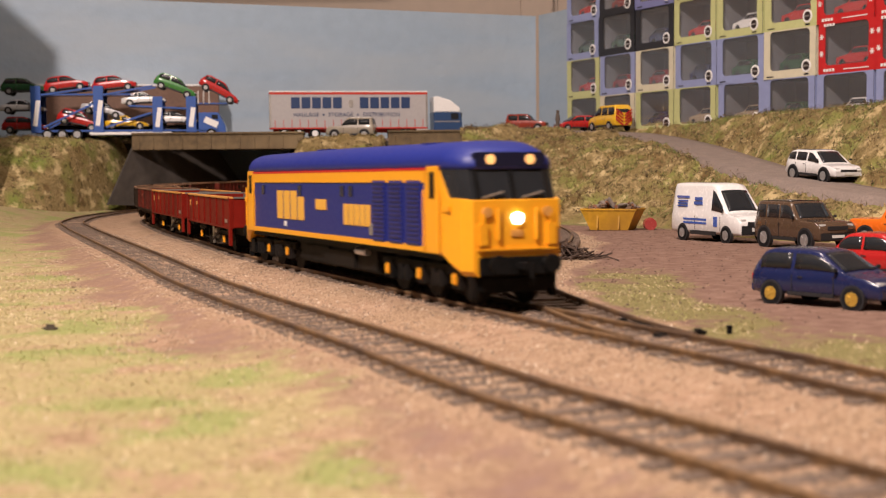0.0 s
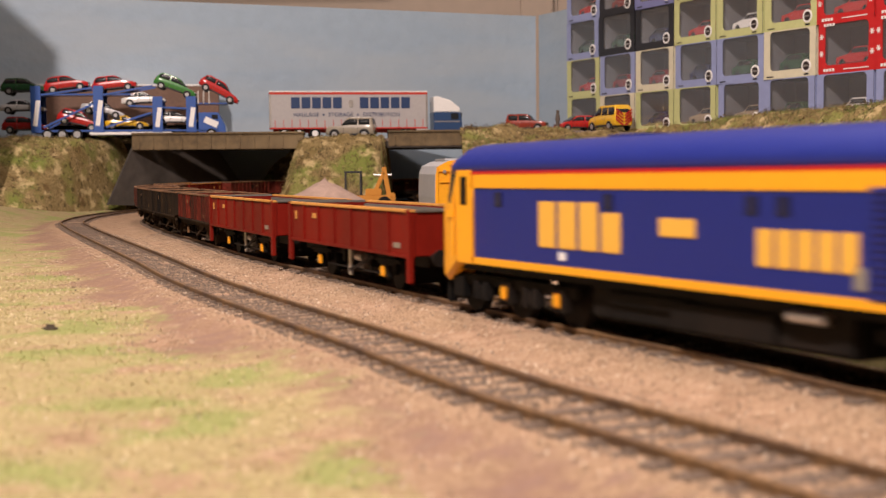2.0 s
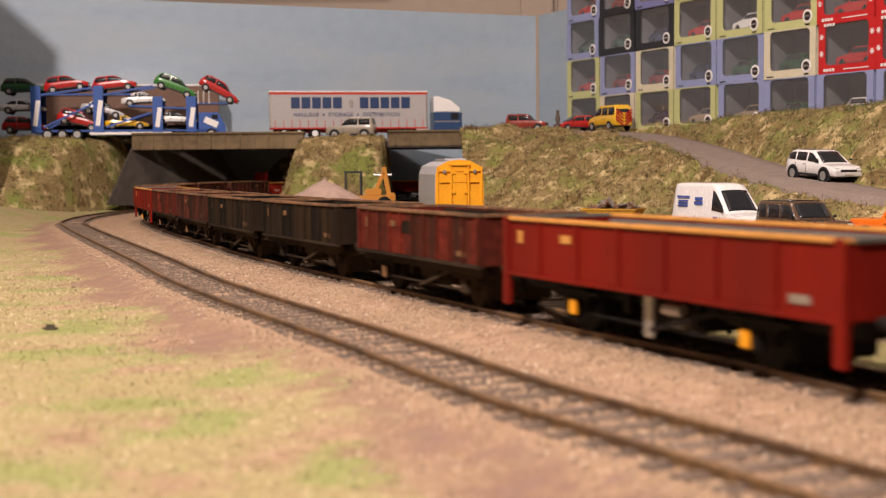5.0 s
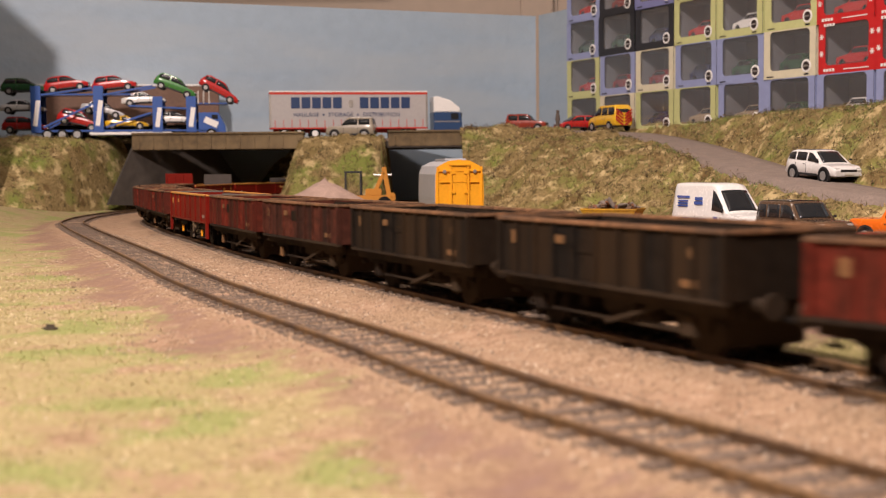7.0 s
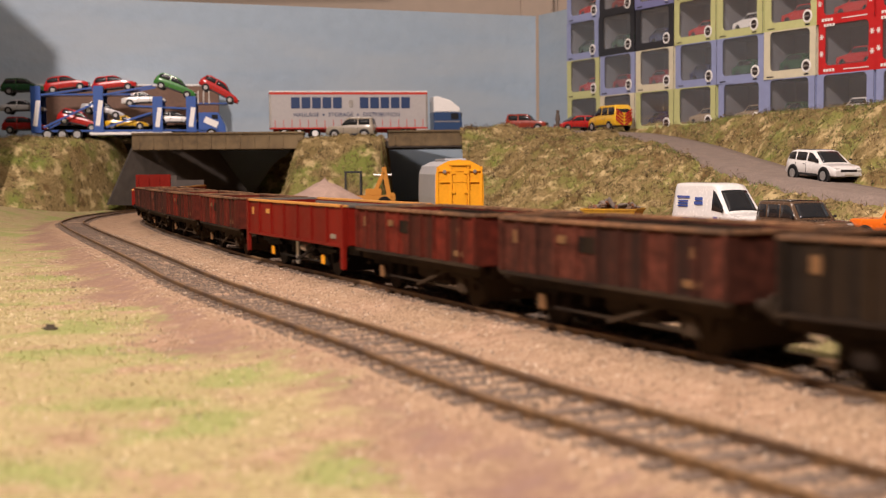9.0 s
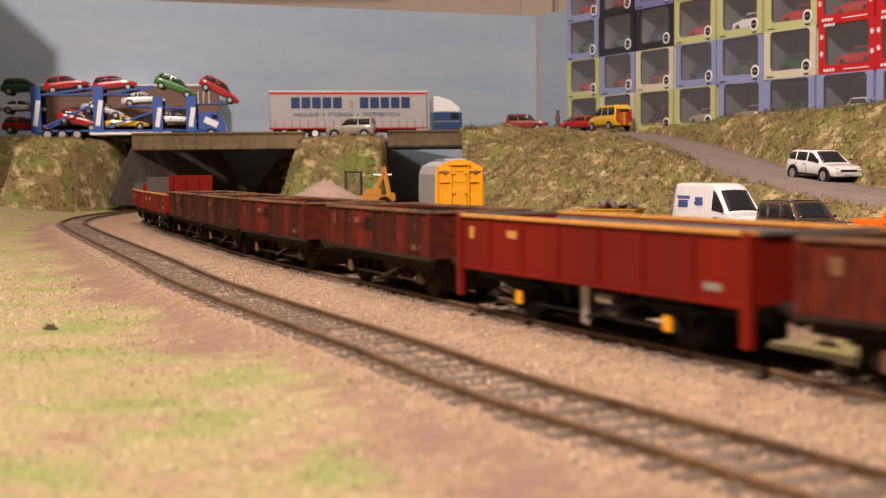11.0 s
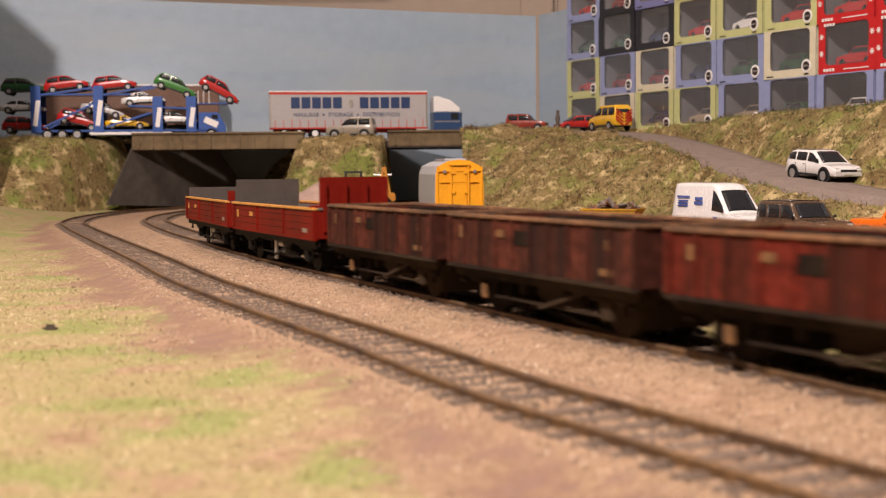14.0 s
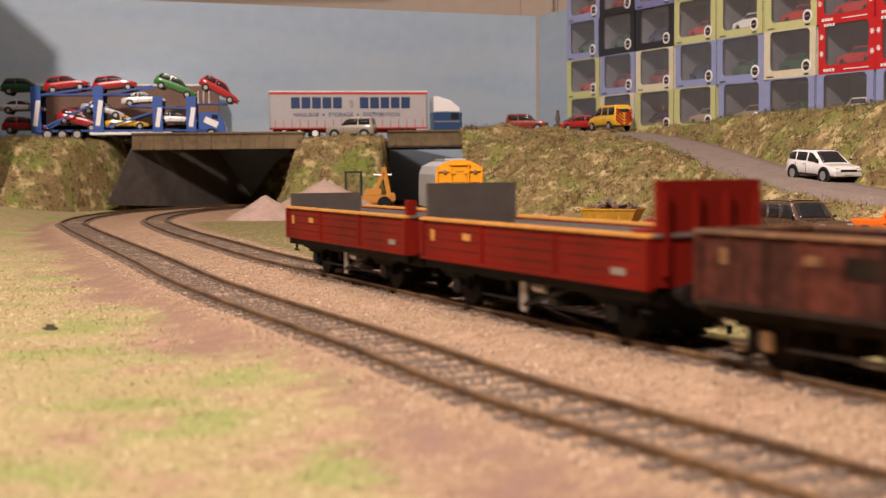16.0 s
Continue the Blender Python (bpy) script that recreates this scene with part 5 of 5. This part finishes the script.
transporter(-345, 1490, 76, 6)
for kind, px, py, pz, pitch, c, lab in (
        ("hatch", -468, 1480, 127, 0, C_DGREEN, "dark green model car on the transporter's upper deck"),
        ("hatch", -420, 1484, 130, -7, C_RED, "red model car tilted up on the transporter"),
        ("hatch", -368, 1490, 130, -6, C_RED, "red model car tilted up on the transporter"),
        ("hatch", -304, 1496, 128, 20, C_GREEN, "green model car nosing down on the transporter"),
        ("hatch", -256, 1500, 124, 28, C_RED, "red model car nosing steeply down on the transporter"),
        ("coupe", -336, 1490, 114, -3, C_WHITE, "white model coupe on the transporter's middle deck"),
        ("coupe", -383, 1488, 103, 11, C_SILVER, "silver model coupe nosing down inside the transporter"),
        ("hatch", -410, 1486, 90, 14, C_RED, "red model car nosing down on the lower deck"),
        ("coupe", -356, 1490, 87.5, 0, C_YELLOW, "yellow model sports car on the lower deck"),
        ("coupe", -302, 1496, 92, 0, C_WHITE, "white model coupe on the lower deck"),
        ("coupe", -470, 1482, 106, 0, C_SILVER, "silver model coupe standing in the shade"),
        # a darker copy of the car red, with the shade of this end painted in
        ("hatch", -468, 1480, 84, 0, colour("shade_red", (0.20, 0.012, 0.012)), "red model car with its colour darkened for the shade")):
    car("model_car", lab, kind, (px, py, pz), 6, (48, 21.5, 15.5 if kind == "coupe" else 18.5), c, pitch=pitch, group="cars on the transporter")
back = thing("box_trailer", -372, 1572, 76, 8, "pale grey box trailer parked behind the transporter", "model trailer")
# the shade below the pale top edge is put into this brown side colour
part("box", one(0, 0, 42, 210, 30, 46, 0.5), material("box_side_in_shade", (0.16, 0.09, 0.06), 0.7), back)
part("top_edge", one(0, 0, 66, 211, 31, 2, 0.4), M_WHITE, back)
part("chassis", one(0, 0, 15, 200, 16, 6, 0.4), M_TRIM, back)
for px in (-80, -64, 70):
    for sy in (-1, 1):
        part("wheel", disc(px, sy * 12, 6, 6, 5, "y", 18), M_TYRE, back)


# ---------------------------------------------------------------- yellow-ended coach, digger, heap and skip
def coach():
    t = thing("parcels_coach", 12, 935, 0, -83, "grey parcels coach with a bright yellow gangway end", "coach")
    grey = material("coach_grey", (0.42, 0.42, 0.43), 0.6, vary=0.1)
    L = 110
    prof = [(-17.4, 12), (-17.7, 20), (-17.3, 36.5), (-15, 42.5), (-8, 46), (0, 47), (8, 46), (15, 42.5), (17.3, 36.5), (17.7, 20), (17.4, 12)]
    def ext(x0, x1, k=1.0):
        bm = bmesh.new()
        a = [bm.verts.new((x0, y * k, z)) for y, z in prof]
        b = [bm.verts.new((x1, y * k, z)) for y, z in prof]
        bm.faces.new(a), bm.faces.new(b[::-1])
        for i in range(len(prof)):
            j = (i + 1) % len(prof)
            bm.faces.new((a[i], b[i], b[j], a[j]))
        return bm
    part("body", ext(-L, 0), grey, t)
    end = part("end_panel", ext(0, 1.6, 0.985), M_YELLOW, t, "bright yellow end")
    part("roof_vent", one(-50, 0, 47, 60, 16, 2, 0.5), grey, t)
    X = 2.2
    for y in (-6.2, 6.2):
        part("gangway_post", one(X, y, 28, 2.4, 1.5, 32, 0.3), M_YELLOW, end)
        part("corner_post", one(X - 0.2, y * 2.55, 27, 1.6, 1.3, 30, 0.3), M_YELLOW, end)
        for z in (24, 38):
            part("hinge", one(X + 0.8, y * 0.75, z, 1.4, 3.2, 2.6, 0.3), M_YELLOW, end)
        part("lamp", disc(X + 0.3, y * 1.75, 38.6, 1.3, 1.6, "x", 12), M_STEEL, end, "silver lamp")
        part("buffer", disc(X + 3, y * 1.5, 12.6, 1.6, 6, "x", 10), M_BLACK, t)
    part("door_panel", one(X - 0.2, 0, 27, 1.2, 10.5, 30, 0.3), M_YELLOW, end)
    part("cross_rail", one(X, 0, 39.0, 1.8, 30, 1.4, 0.3), M_YELLOW, end)
    part("cross_rail", one(X, 0, 31, 1.4, 28, 1.0, 0.3), M_YELLOW, end)
    part("top_hood", one(X + 0.4, 0, 43.2, 2.4, 15, 1.4, 0.4), M_YELLOW, end)
    part("buffer_beam", one(X, 0, 12, 2, 34, 4, 0.3), M_BLACK, t)
    part("underframe", one(-L / 2, 0, 10, L - 4, 24, 5), M_BLACK, t)
    for dx in (-25, -92):
        wheelset(dx, 6.3, t)
        wheelset(dx - 10, 6.3, t)


coach()


def heap(name, label, x, y, r, h, mat, seed):
    bm = bmesh.new()
    rings = []
    for j in range(15):
        k = j / 14
        rr = r * k
        rings.append([bm.verts.new((rr * math.cos(a) * (1 + 0.12 * noise.noise((math.cos(a) * 2, math.sin(a) * 2, seed))), rr * 0.75 * math.sin(a),
                      h * (1 - k) ** 0.9 * (1 + 0.1 * noise.noise((rr / 12, a, seed))) - 1.5 * k + rough(rr * math.cos(a), rr * math.sin(a), 5, 0.9) * (1 - k))) for a in np.linspace(0, 2 * math.pi, 41)[:-1]])
    for a, b in zip(rings, rings[1:]):
        for k in range(40):
            j = (k + 1) % 40
            bm.faces.new((a[k], a[j], b[j], b[k]))
    bmesh.ops.remove_doubles(bm, verts=bm.verts, dist=0.01)
    ob = new(name, mesh(name, bm, mat, True))
    ob.matrix_basis = pose(x * K, y * K, GY * K)
    return tagged(ob, label, "gravel heap")


M_HEAP = material("pinkish_gravel", (0.42, 0.30, 0.245), 0.95, vary=0.3, grain=900, bump=0.6)
heap("gravel_heap", "pinkish-tan gravel heap beside the digger", -112, 1255, 66, 37, M_HEAP, 1.0)
heap("gravel_heap", "low spread of pinkish-tan gravel beside the heap", -165, 1225, 40, 22, M_HEAP, 4.0)


def digger():
    t = thing("excavator", -72, 1300, GY + 6, 0, "orange wheeled digger with a dark cab behind the gravel", "model digger")
    C_ORANGE = colour("digger_orange", (0.50, 0.21, 0.02), 0.5)
    part("chassis", one(0, 0, 10, 44, 20, 8, 0.8), C_ORANGE, t)
    cab = part("cab_frame", one(-16, 0, 37, 17, 17, 2.0, 0.5), M_TRIM, t)
    part("cab_glass", one(-16, 0, 25, 14, 14, 22, 0.4), clear("cab_pane"), cab)
    for dx in (-23.5, -8.5):
        for dy in (-7.6, 7.6):
            part("cab_post", one(dx, dy, 26, 1.6, 1.6, 24, 0.2), M_TRIM, cab)
    part("boom", one(9, -3, 25, 4, 4, 26, 0.6, turn=Euler((0, radians(24), 0)).to_matrix()), C_ORANGE, t, "orange boom")
    part("dipper", one(17, -3, 26, 4.5, 4, 32, 0.6, turn=Euler((0, radians(-10), 0)).to_matrix()), C_ORANGE, t, "orange dipper arm")
    part("bucket", one(21, -3, 12, 9, 10, 9, 1.2), C_ORANGE, t)
    part("ram", disc(13, -3, 34, 1.0, 18, "x", 8), M_STEEL, t)
    part("engine_cover", one(4, 0, 17, 16, 16, 7, 0.8), C_ORANGE, t)
    for dx in (-15, 15):
        for sy in (-1, 1):
            part("wheel", disc(dx, sy * 11, 6, 7, 5, "y", 18), M_TYRE, t)


digger()


def skip():
    t = thing("skip", 124, 955, GY, -24, "yellow rubbish skip heaped with brown scrap", "skip")
    yel = material("skip_yellow", (0.55, 0.30, 0.015), 0.55, vary=0.2, second=(0.35, 0.18, 0.02))
    bm = bmesh.new()
    ring = lambda x, y, z: [bm.verts.new(p) for p in ((-x, -y, z), (x, -y, z), (x, y, z), (-x, y, z))]
    a, b, c, d = ring(14, 10, 0.4), ring(20.5, 12.5, 15), ring(19.3, 11.6, 15), ring(13.4, 9.4, 2)
    for p, q in ((a, b), (b, c), (c, d)):
        for k in range(4):
            j = (k + 1) % 4
            bm.faces.new((p[k], p[j], q[j], q[k]))
    bm.faces.new(a[::-1]), bm.faces.new(d)
    part("tub", bm, yel, t)
    for sy in (-1, 1):
        part("rim", one(0, sy * 12.4, 15.2, 42, 1.5, 1.5, 0.3), yel, t)
        part("rim", one(sy * 20.4, 0, 15.2, 1.5, 24, 1.5, 0.3), yel, t)
        for dx in (-8, 8):
            part("rib", one(dx, sy * 11.6, 8, 1.2, 1.4, 13, 0.2, turn=Euler((sy * radians(9.5), 0, 0)).to_matrix()), yel, t)
    cols = [material("scrap_brown", (0.14, 0.085, 0.05), 0.9, vary=0.4), material("scrap_grey", (0.22, 0.18, 0.15), 0.9, vary=0.4), material("scrap_rust", (0.23, 0.10, 0.05), 0.9, vary=0.4)]
    for k in range(46):
        x, y = random.uniform(-17, 17), random.uniform(-9.5, 9.5)
        z = 15 + 5.5 * (1 - (x / 19) ** 2) * random.uniform(0.3, 1)
        part("scrap", one(x, y, z, random.uniform(3, 9), random.uniform(1.5, 4), random.uniform(1, 2.5), 0.3, turn=Euler([random.uniform(-1, 1) for _ in range(3)]).to_matrix()), cols[k % 3], t)


skip()
drum = thing("oil_drum", 150, 950, GY, 0, "small red drum lying beside the skip", "drum")
part("barrel", disc(0, 0, 4.4, 4.4, 10, "y", 16), colour("drum_red", (0.33, 0.05, 0.045)), drum)
part("hoop", disc(0, 0, 4.4, 4.7, 1.0, "y", 16), colour("drum_red", (0.33, 0.05, 0.045)), drum)

# lineside posts and rubbish
for px, py, h in ((78, 356, 1.6), (45, 336, 1.2), (45, 535, 5)):
    p = thing("lineside_post", px, py, GY, 0, "small black lineside post by the track", "post")
    part("stake", one(0, 0, h / 2, 1.3, 1.3, h + 1.5, 0.2), M_BLACK, p)
    part("cap", one(0, 0, h + 0.8, 1.7, 1.7, 0.7, 0.2), M_BLACK, p)


stone = new("stone", mesh("stone", one(0, 0, 1.0, 4.2, 3.0, 2.4, 0.9), material("dark_stone", (0.10, 0.078, 0.056), 0.9, vary=0.4)))
stone.matrix_basis = pose(-0.115, 0.381, -0.0055, 0, 4, 20)
tagged(stone, "small dark stone lying on the sandy grass", "stone")
for px, py, turn, w in ((52, 352, 116, 17), (60, 331, 24, 15)):
    p = thing("point_tie_bar", px, py, -1.9, turn, "flat black tie bar across the turnout rails", "track fitting")
    part("bar", one(0, 0, 0.5, w, 2.6, 1.0, 0.2), M_BLACK, p)
    part("pivot", disc(w / 2 - 2, 0, 1.1, 1.0, 0.8, seg=10), M_BLACK, p)
twigs, leafy = bmesh.new(), random.Random(4)
for _ in range(110):
    r = abs(leafy.gauss(0, 12))
    a = leafy.uniform(0, 6.3)
    box(twigs, r * math.cos(a), r * 0.8 * math.sin(a), 1 + leafy.uniform(0, 1) * max(1, 9 - r * 0.5), leafy.uniform(5, 14), 0.6, 0.6, turn=Euler([leafy.uniform(-0.6, 0.6) for _ in range(2)] + [leafy.uniform(0, 6.3)]).to_matrix())
pile = new("twig_pile", mesh("twig_pile", twigs, material("twig_brown", (0.075, 0.045, 0.03), 0.9, vary=0.5)))
pile.matrix_basis = pose(0.060, 0.655, GY * K)
tagged(pile, "loose pile of dark brown twigs beside the siding", "twigs", kind="stuff")


# ---------------------------------------------------------------- the wall of boxed models
BOX = {"blue": (0.26, 0.30, 0.50), "green": (0.50, 0.52, 0.24), "cream": (0.62, 0.58, 0.43), "black": (0.018, 0.018, 0.022), "red": (0.50, 0.018, 0.02), "purple": (0.17, 0.18, 0.36)}
BOXMAT = {k: material(k + "_carton", c, 0.45, vary=0.08, grain=200, bump=0.03) for k, c in BOX.items()}
M_INSIDE = material("dark_carton_inside", (0.15, 0.15, 0.158), 0.6, vary=0.15, grain=60)
M_PANE = film_material()
M_SEAL = paint("seal_dark", (0.03, 0.02, 0.02), 0.5, 0)
FIRST = {}
BW, BH, BD = 70.0, 44.6, 38.0


def carton(shade):
    t = thing("display_box", 0, 0, 0, 0, shade + " card display box with a clear window", "display box", "stacked display boxes")
    mat = BOXMAT[shade]
    bm = bmesh.new()
    w, h = BW / 2 - 0.4, BH
    bar = (8.0, 7.5, 1.0)                   # side, bottom, top of the window frame
    inner = []
    x0, x1, z0, z1, r = -w + bar[0], w - bar[0], bar[1], h - bar[2], 4.6
    for cx, cz, a0 in ((x1 - r, z1 - r, 0), (x0 + r, z1 - r, 90), (x0 + r, z0 + r, 180), (x1 - r, z0 + r, 270)):
        for k in range(4):
            a = radians(a0 + k * 30)
            inner.append((cx + r * math.cos(a), cz + r * math.sin(a)))
    outer = []
    for x, z in inner:
        k = max(abs(x) / w, abs(z - h / 2) / (h / 2))
        outer.append((x / k, (z - h / 2) / k + h / 2))
    for corner, idx in (((w, h), 1), ((-w, h), 5), ((-w, 0), 9), ((w, 0), 13)):
        outer[idx] = outer[idx + 1] = corner
    def ring(points, y):
        return [bm.verts.new((x, y, z)) for x, z in points]
    of, nf, nb = ring(outer, 0), ring(inner, 0), ring(inner, 0.8)
    for k in range(16):
        j = (k + 1) % 16
        bm.faces.new((of[k], of[j], nf[j], nf[k])), bm.faces.new((nf[k], nf[j], nb[j], nb[k]))
    bmesh.ops.remove_doubles(bm, verts=bm.verts, dist=0.01)
    part("front_card", bm, mat, t)
    bm = bmesh.new()
    for q in (-1, 1):
        box(bm, q * (w - 0.3), BD / 2 + 0.5, h / 2, 0.6, BD - 1, h)
    box(bm, 0, BD / 2 + 0.5, 0.3, 2 * w, BD - 1, 0.6)
    box(bm, 0, BD / 2 + 0.5, h - 0.3, 2 * w, BD - 1, 0.6)
    part("sleeve", bm, mat, t)
    bm = bmesh.new()
    box(bm, 0, BD - 1.0, h / 2, 2 * w - 1.4, 0.8, h - 1.4)
    for q in (-1, 1):
        box(bm, q * (w - 1.0), BD / 2 + 0.8, h / 2, 0.6, BD - 2, h - 1.4)
    box(bm, 0, BD / 2 + 0.8, h - 1.0, 2 * w - 2.6, BD - 2, 0.6)
    box(bm, 0, BD / 2, 5.2, 2 * w - 1.4, BD - 3, 1.0)
    part("tray", bm, M_INSIDE, t, "dark grey inner tray")
    pane = part("window_film", one(0, 1.2, (z0 + z1) / 2, x1 - x0 + 2, 0.2, z1 - z0 + 2), M_PANE, t, "clear window film")
    pane.visible_shadow = False
    if shade == "red":
        for z in (3.2, h - 1.6):
            for k in range(4):
                part("mark_bar", one(-w + 8 + k * 3.6, -0.15, z, 2.8, 0.3, 2.6, 0.2), M_WHITE, t, "white mark")
        for x, z in ((-w + 4, 33), (-w + 4, 18), (w - 4, 33), (w - 4, 16)):
            for k in range(3):
                part("snowflake", one(x, -0.15, z, 5.4, 0.3, 0.9, turn=Matrix.Rotation(k * math.pi / 3, 3, "Y")), M_WHITE, t, "white snowflake")
        part("mark_bar", one(12, -0.15, 3, 30, 0.3, 0.9), M_WHITE, t)
    else:
        seal = part("seal", disc(w - 12, -0.2, 9.5, 6.0, 0.4, "y", 24), M_WHITE, t, "round white seal")
        part("seal_centre", disc(w - 12, -0.45, 9.5, 4.1, 0.3, "y", 20), M_SEAL, seal)
        part("seal_band", one(w - 12, -0.7, 9.5, 6.4, 0.2, 1.4), M_STEEL, seal)
        part("small_print", one(-w + 9, -0.1, 2.2, 9, 0.3, 1.0), M_TRIM, t)
        part("small_print", one(w - 12, -0.1, 2.0, 6, 0.3, 1.4), M_TRIM, t)
    return t


def boxed_model(c, label):
    """A simple cast vehicle inside a carton: one body, glazing, wheels."""
    t = thing("boxed_model", 0, 0, 0, 0, label, "model car", "models inside the boxes")
    part("body", slab(bmesh.new(), [(-24, 3), (-24, 10), (-10, 11), (10, 11), (23, 9), (24, 3)], -9.5, 9.5, bevel=0.8), c, t)
    part("cabin", slab(bmesh.new(), [(-20, 10.5), (-15, 17), (3, 17), (10, 10.5)], -9, 9, top=(10, 17, 1.6), bevel=0.6), c, t)
    for sy in (-1, 1):
        part("side_window", quad([(-16, sy * 8.7, 11.6), (6, sy * 8.7, 11.6), (2, sy * 7.9, 15.8), (-13.5, sy * 7.9, 15.8)][::-sy], 0.3), M_GLASS, t)
        for dx in (-14.5, 15):
            part("wheel", disc(dx, sy * 8.6, 3.6, 3.6, 2.2, "y", 14), M_TYRE, t)
    return t


ROWS = [["green", "cream", "green", "green", "blue", "blue", "blue", "blue"],
        ["green", "blue", "cream", "blue", "blue", "cream", "red", "red"],
        ["blue", "black", "black", "green", "green", "green", "red", "red"],
        ["blue", "black", "purple", "green", "green", "green", "green", "red"]]
INSIDE = [(C_RED, "small red model car inside a display box"), (colour("model_maroon", (0.2, 0.02, 0.02)), "small maroon model inside a display box"), (C_WHITE, "small white model car inside a display box"),
          (C_NAVY, "small navy model car inside a display box"), (colour("model_tan", (0.35, 0.27, 0.18)), "small tan model car inside a display box"), (C_DGREEN, "small dark green model car inside a display box")]
PICK = [[1, 1, 3, 4, 4, 5, 2, 2], [0, 1, 1, 3, 5, 5, 0, 0], [5, 5, 3, 0, 2, 0, 0, 0], [0, 1, 3, 0, 4, 0, 2, 0]]
direction = Vector((226, -460, 0)).normalized()
TURN = math.degrees(math.atan2(direction.y, direction.x))
# a plank carries the stack
plank = thing("box_shelf", 149, 1570, 76.8, TURN, "narrow board under the stacked boxes", "shelf")
part("board", one(300, BD / 2, -5, 620, BD + 2, 10), M_STONE, plank)
for r, row in enumerate(ROWS):
    for c, shade in enumerate(row):
        slip = random.uniform(-1.5, 1.5)
        p = Vector((149, 1570, 76.8 + r * BH)) + direction * (35.5 + c * 71.2 + slip)
        m = pose(p.x * K, p.y * K, p.z * K, 0, 0, TURN + random.uniform(-1.2, 1.2))
        if shade not in FIRST:
            FIRST[shade] = carton(shade)
            FIRST[shade].matrix_basis = m
        else:
            copy_thing(FIRST[shade], m)
        k = PICK[r][c]
        mm = m @ pose(0, 0.019, 0.0058, 0, 0, 0 if k % 2 else 180)
        if k not in FIRST:
            FIRST[k] = boxed_model(*INSIDE[k])
            FIRST[k].matrix_basis = mm
        else:
            copy_thing(FIRST[k], mm)
word = part("door_panel", one(-3, 9.75, 7.2, 17, 0.3, 4.6), C_NAVY, FIRST[2], "navy panel with a pale word")
words("lettering", "POLICE", 4.6, M_WHITE, word, pose(-0.003, 0.0101, 0.0072, 90, 0, 180))


motions()
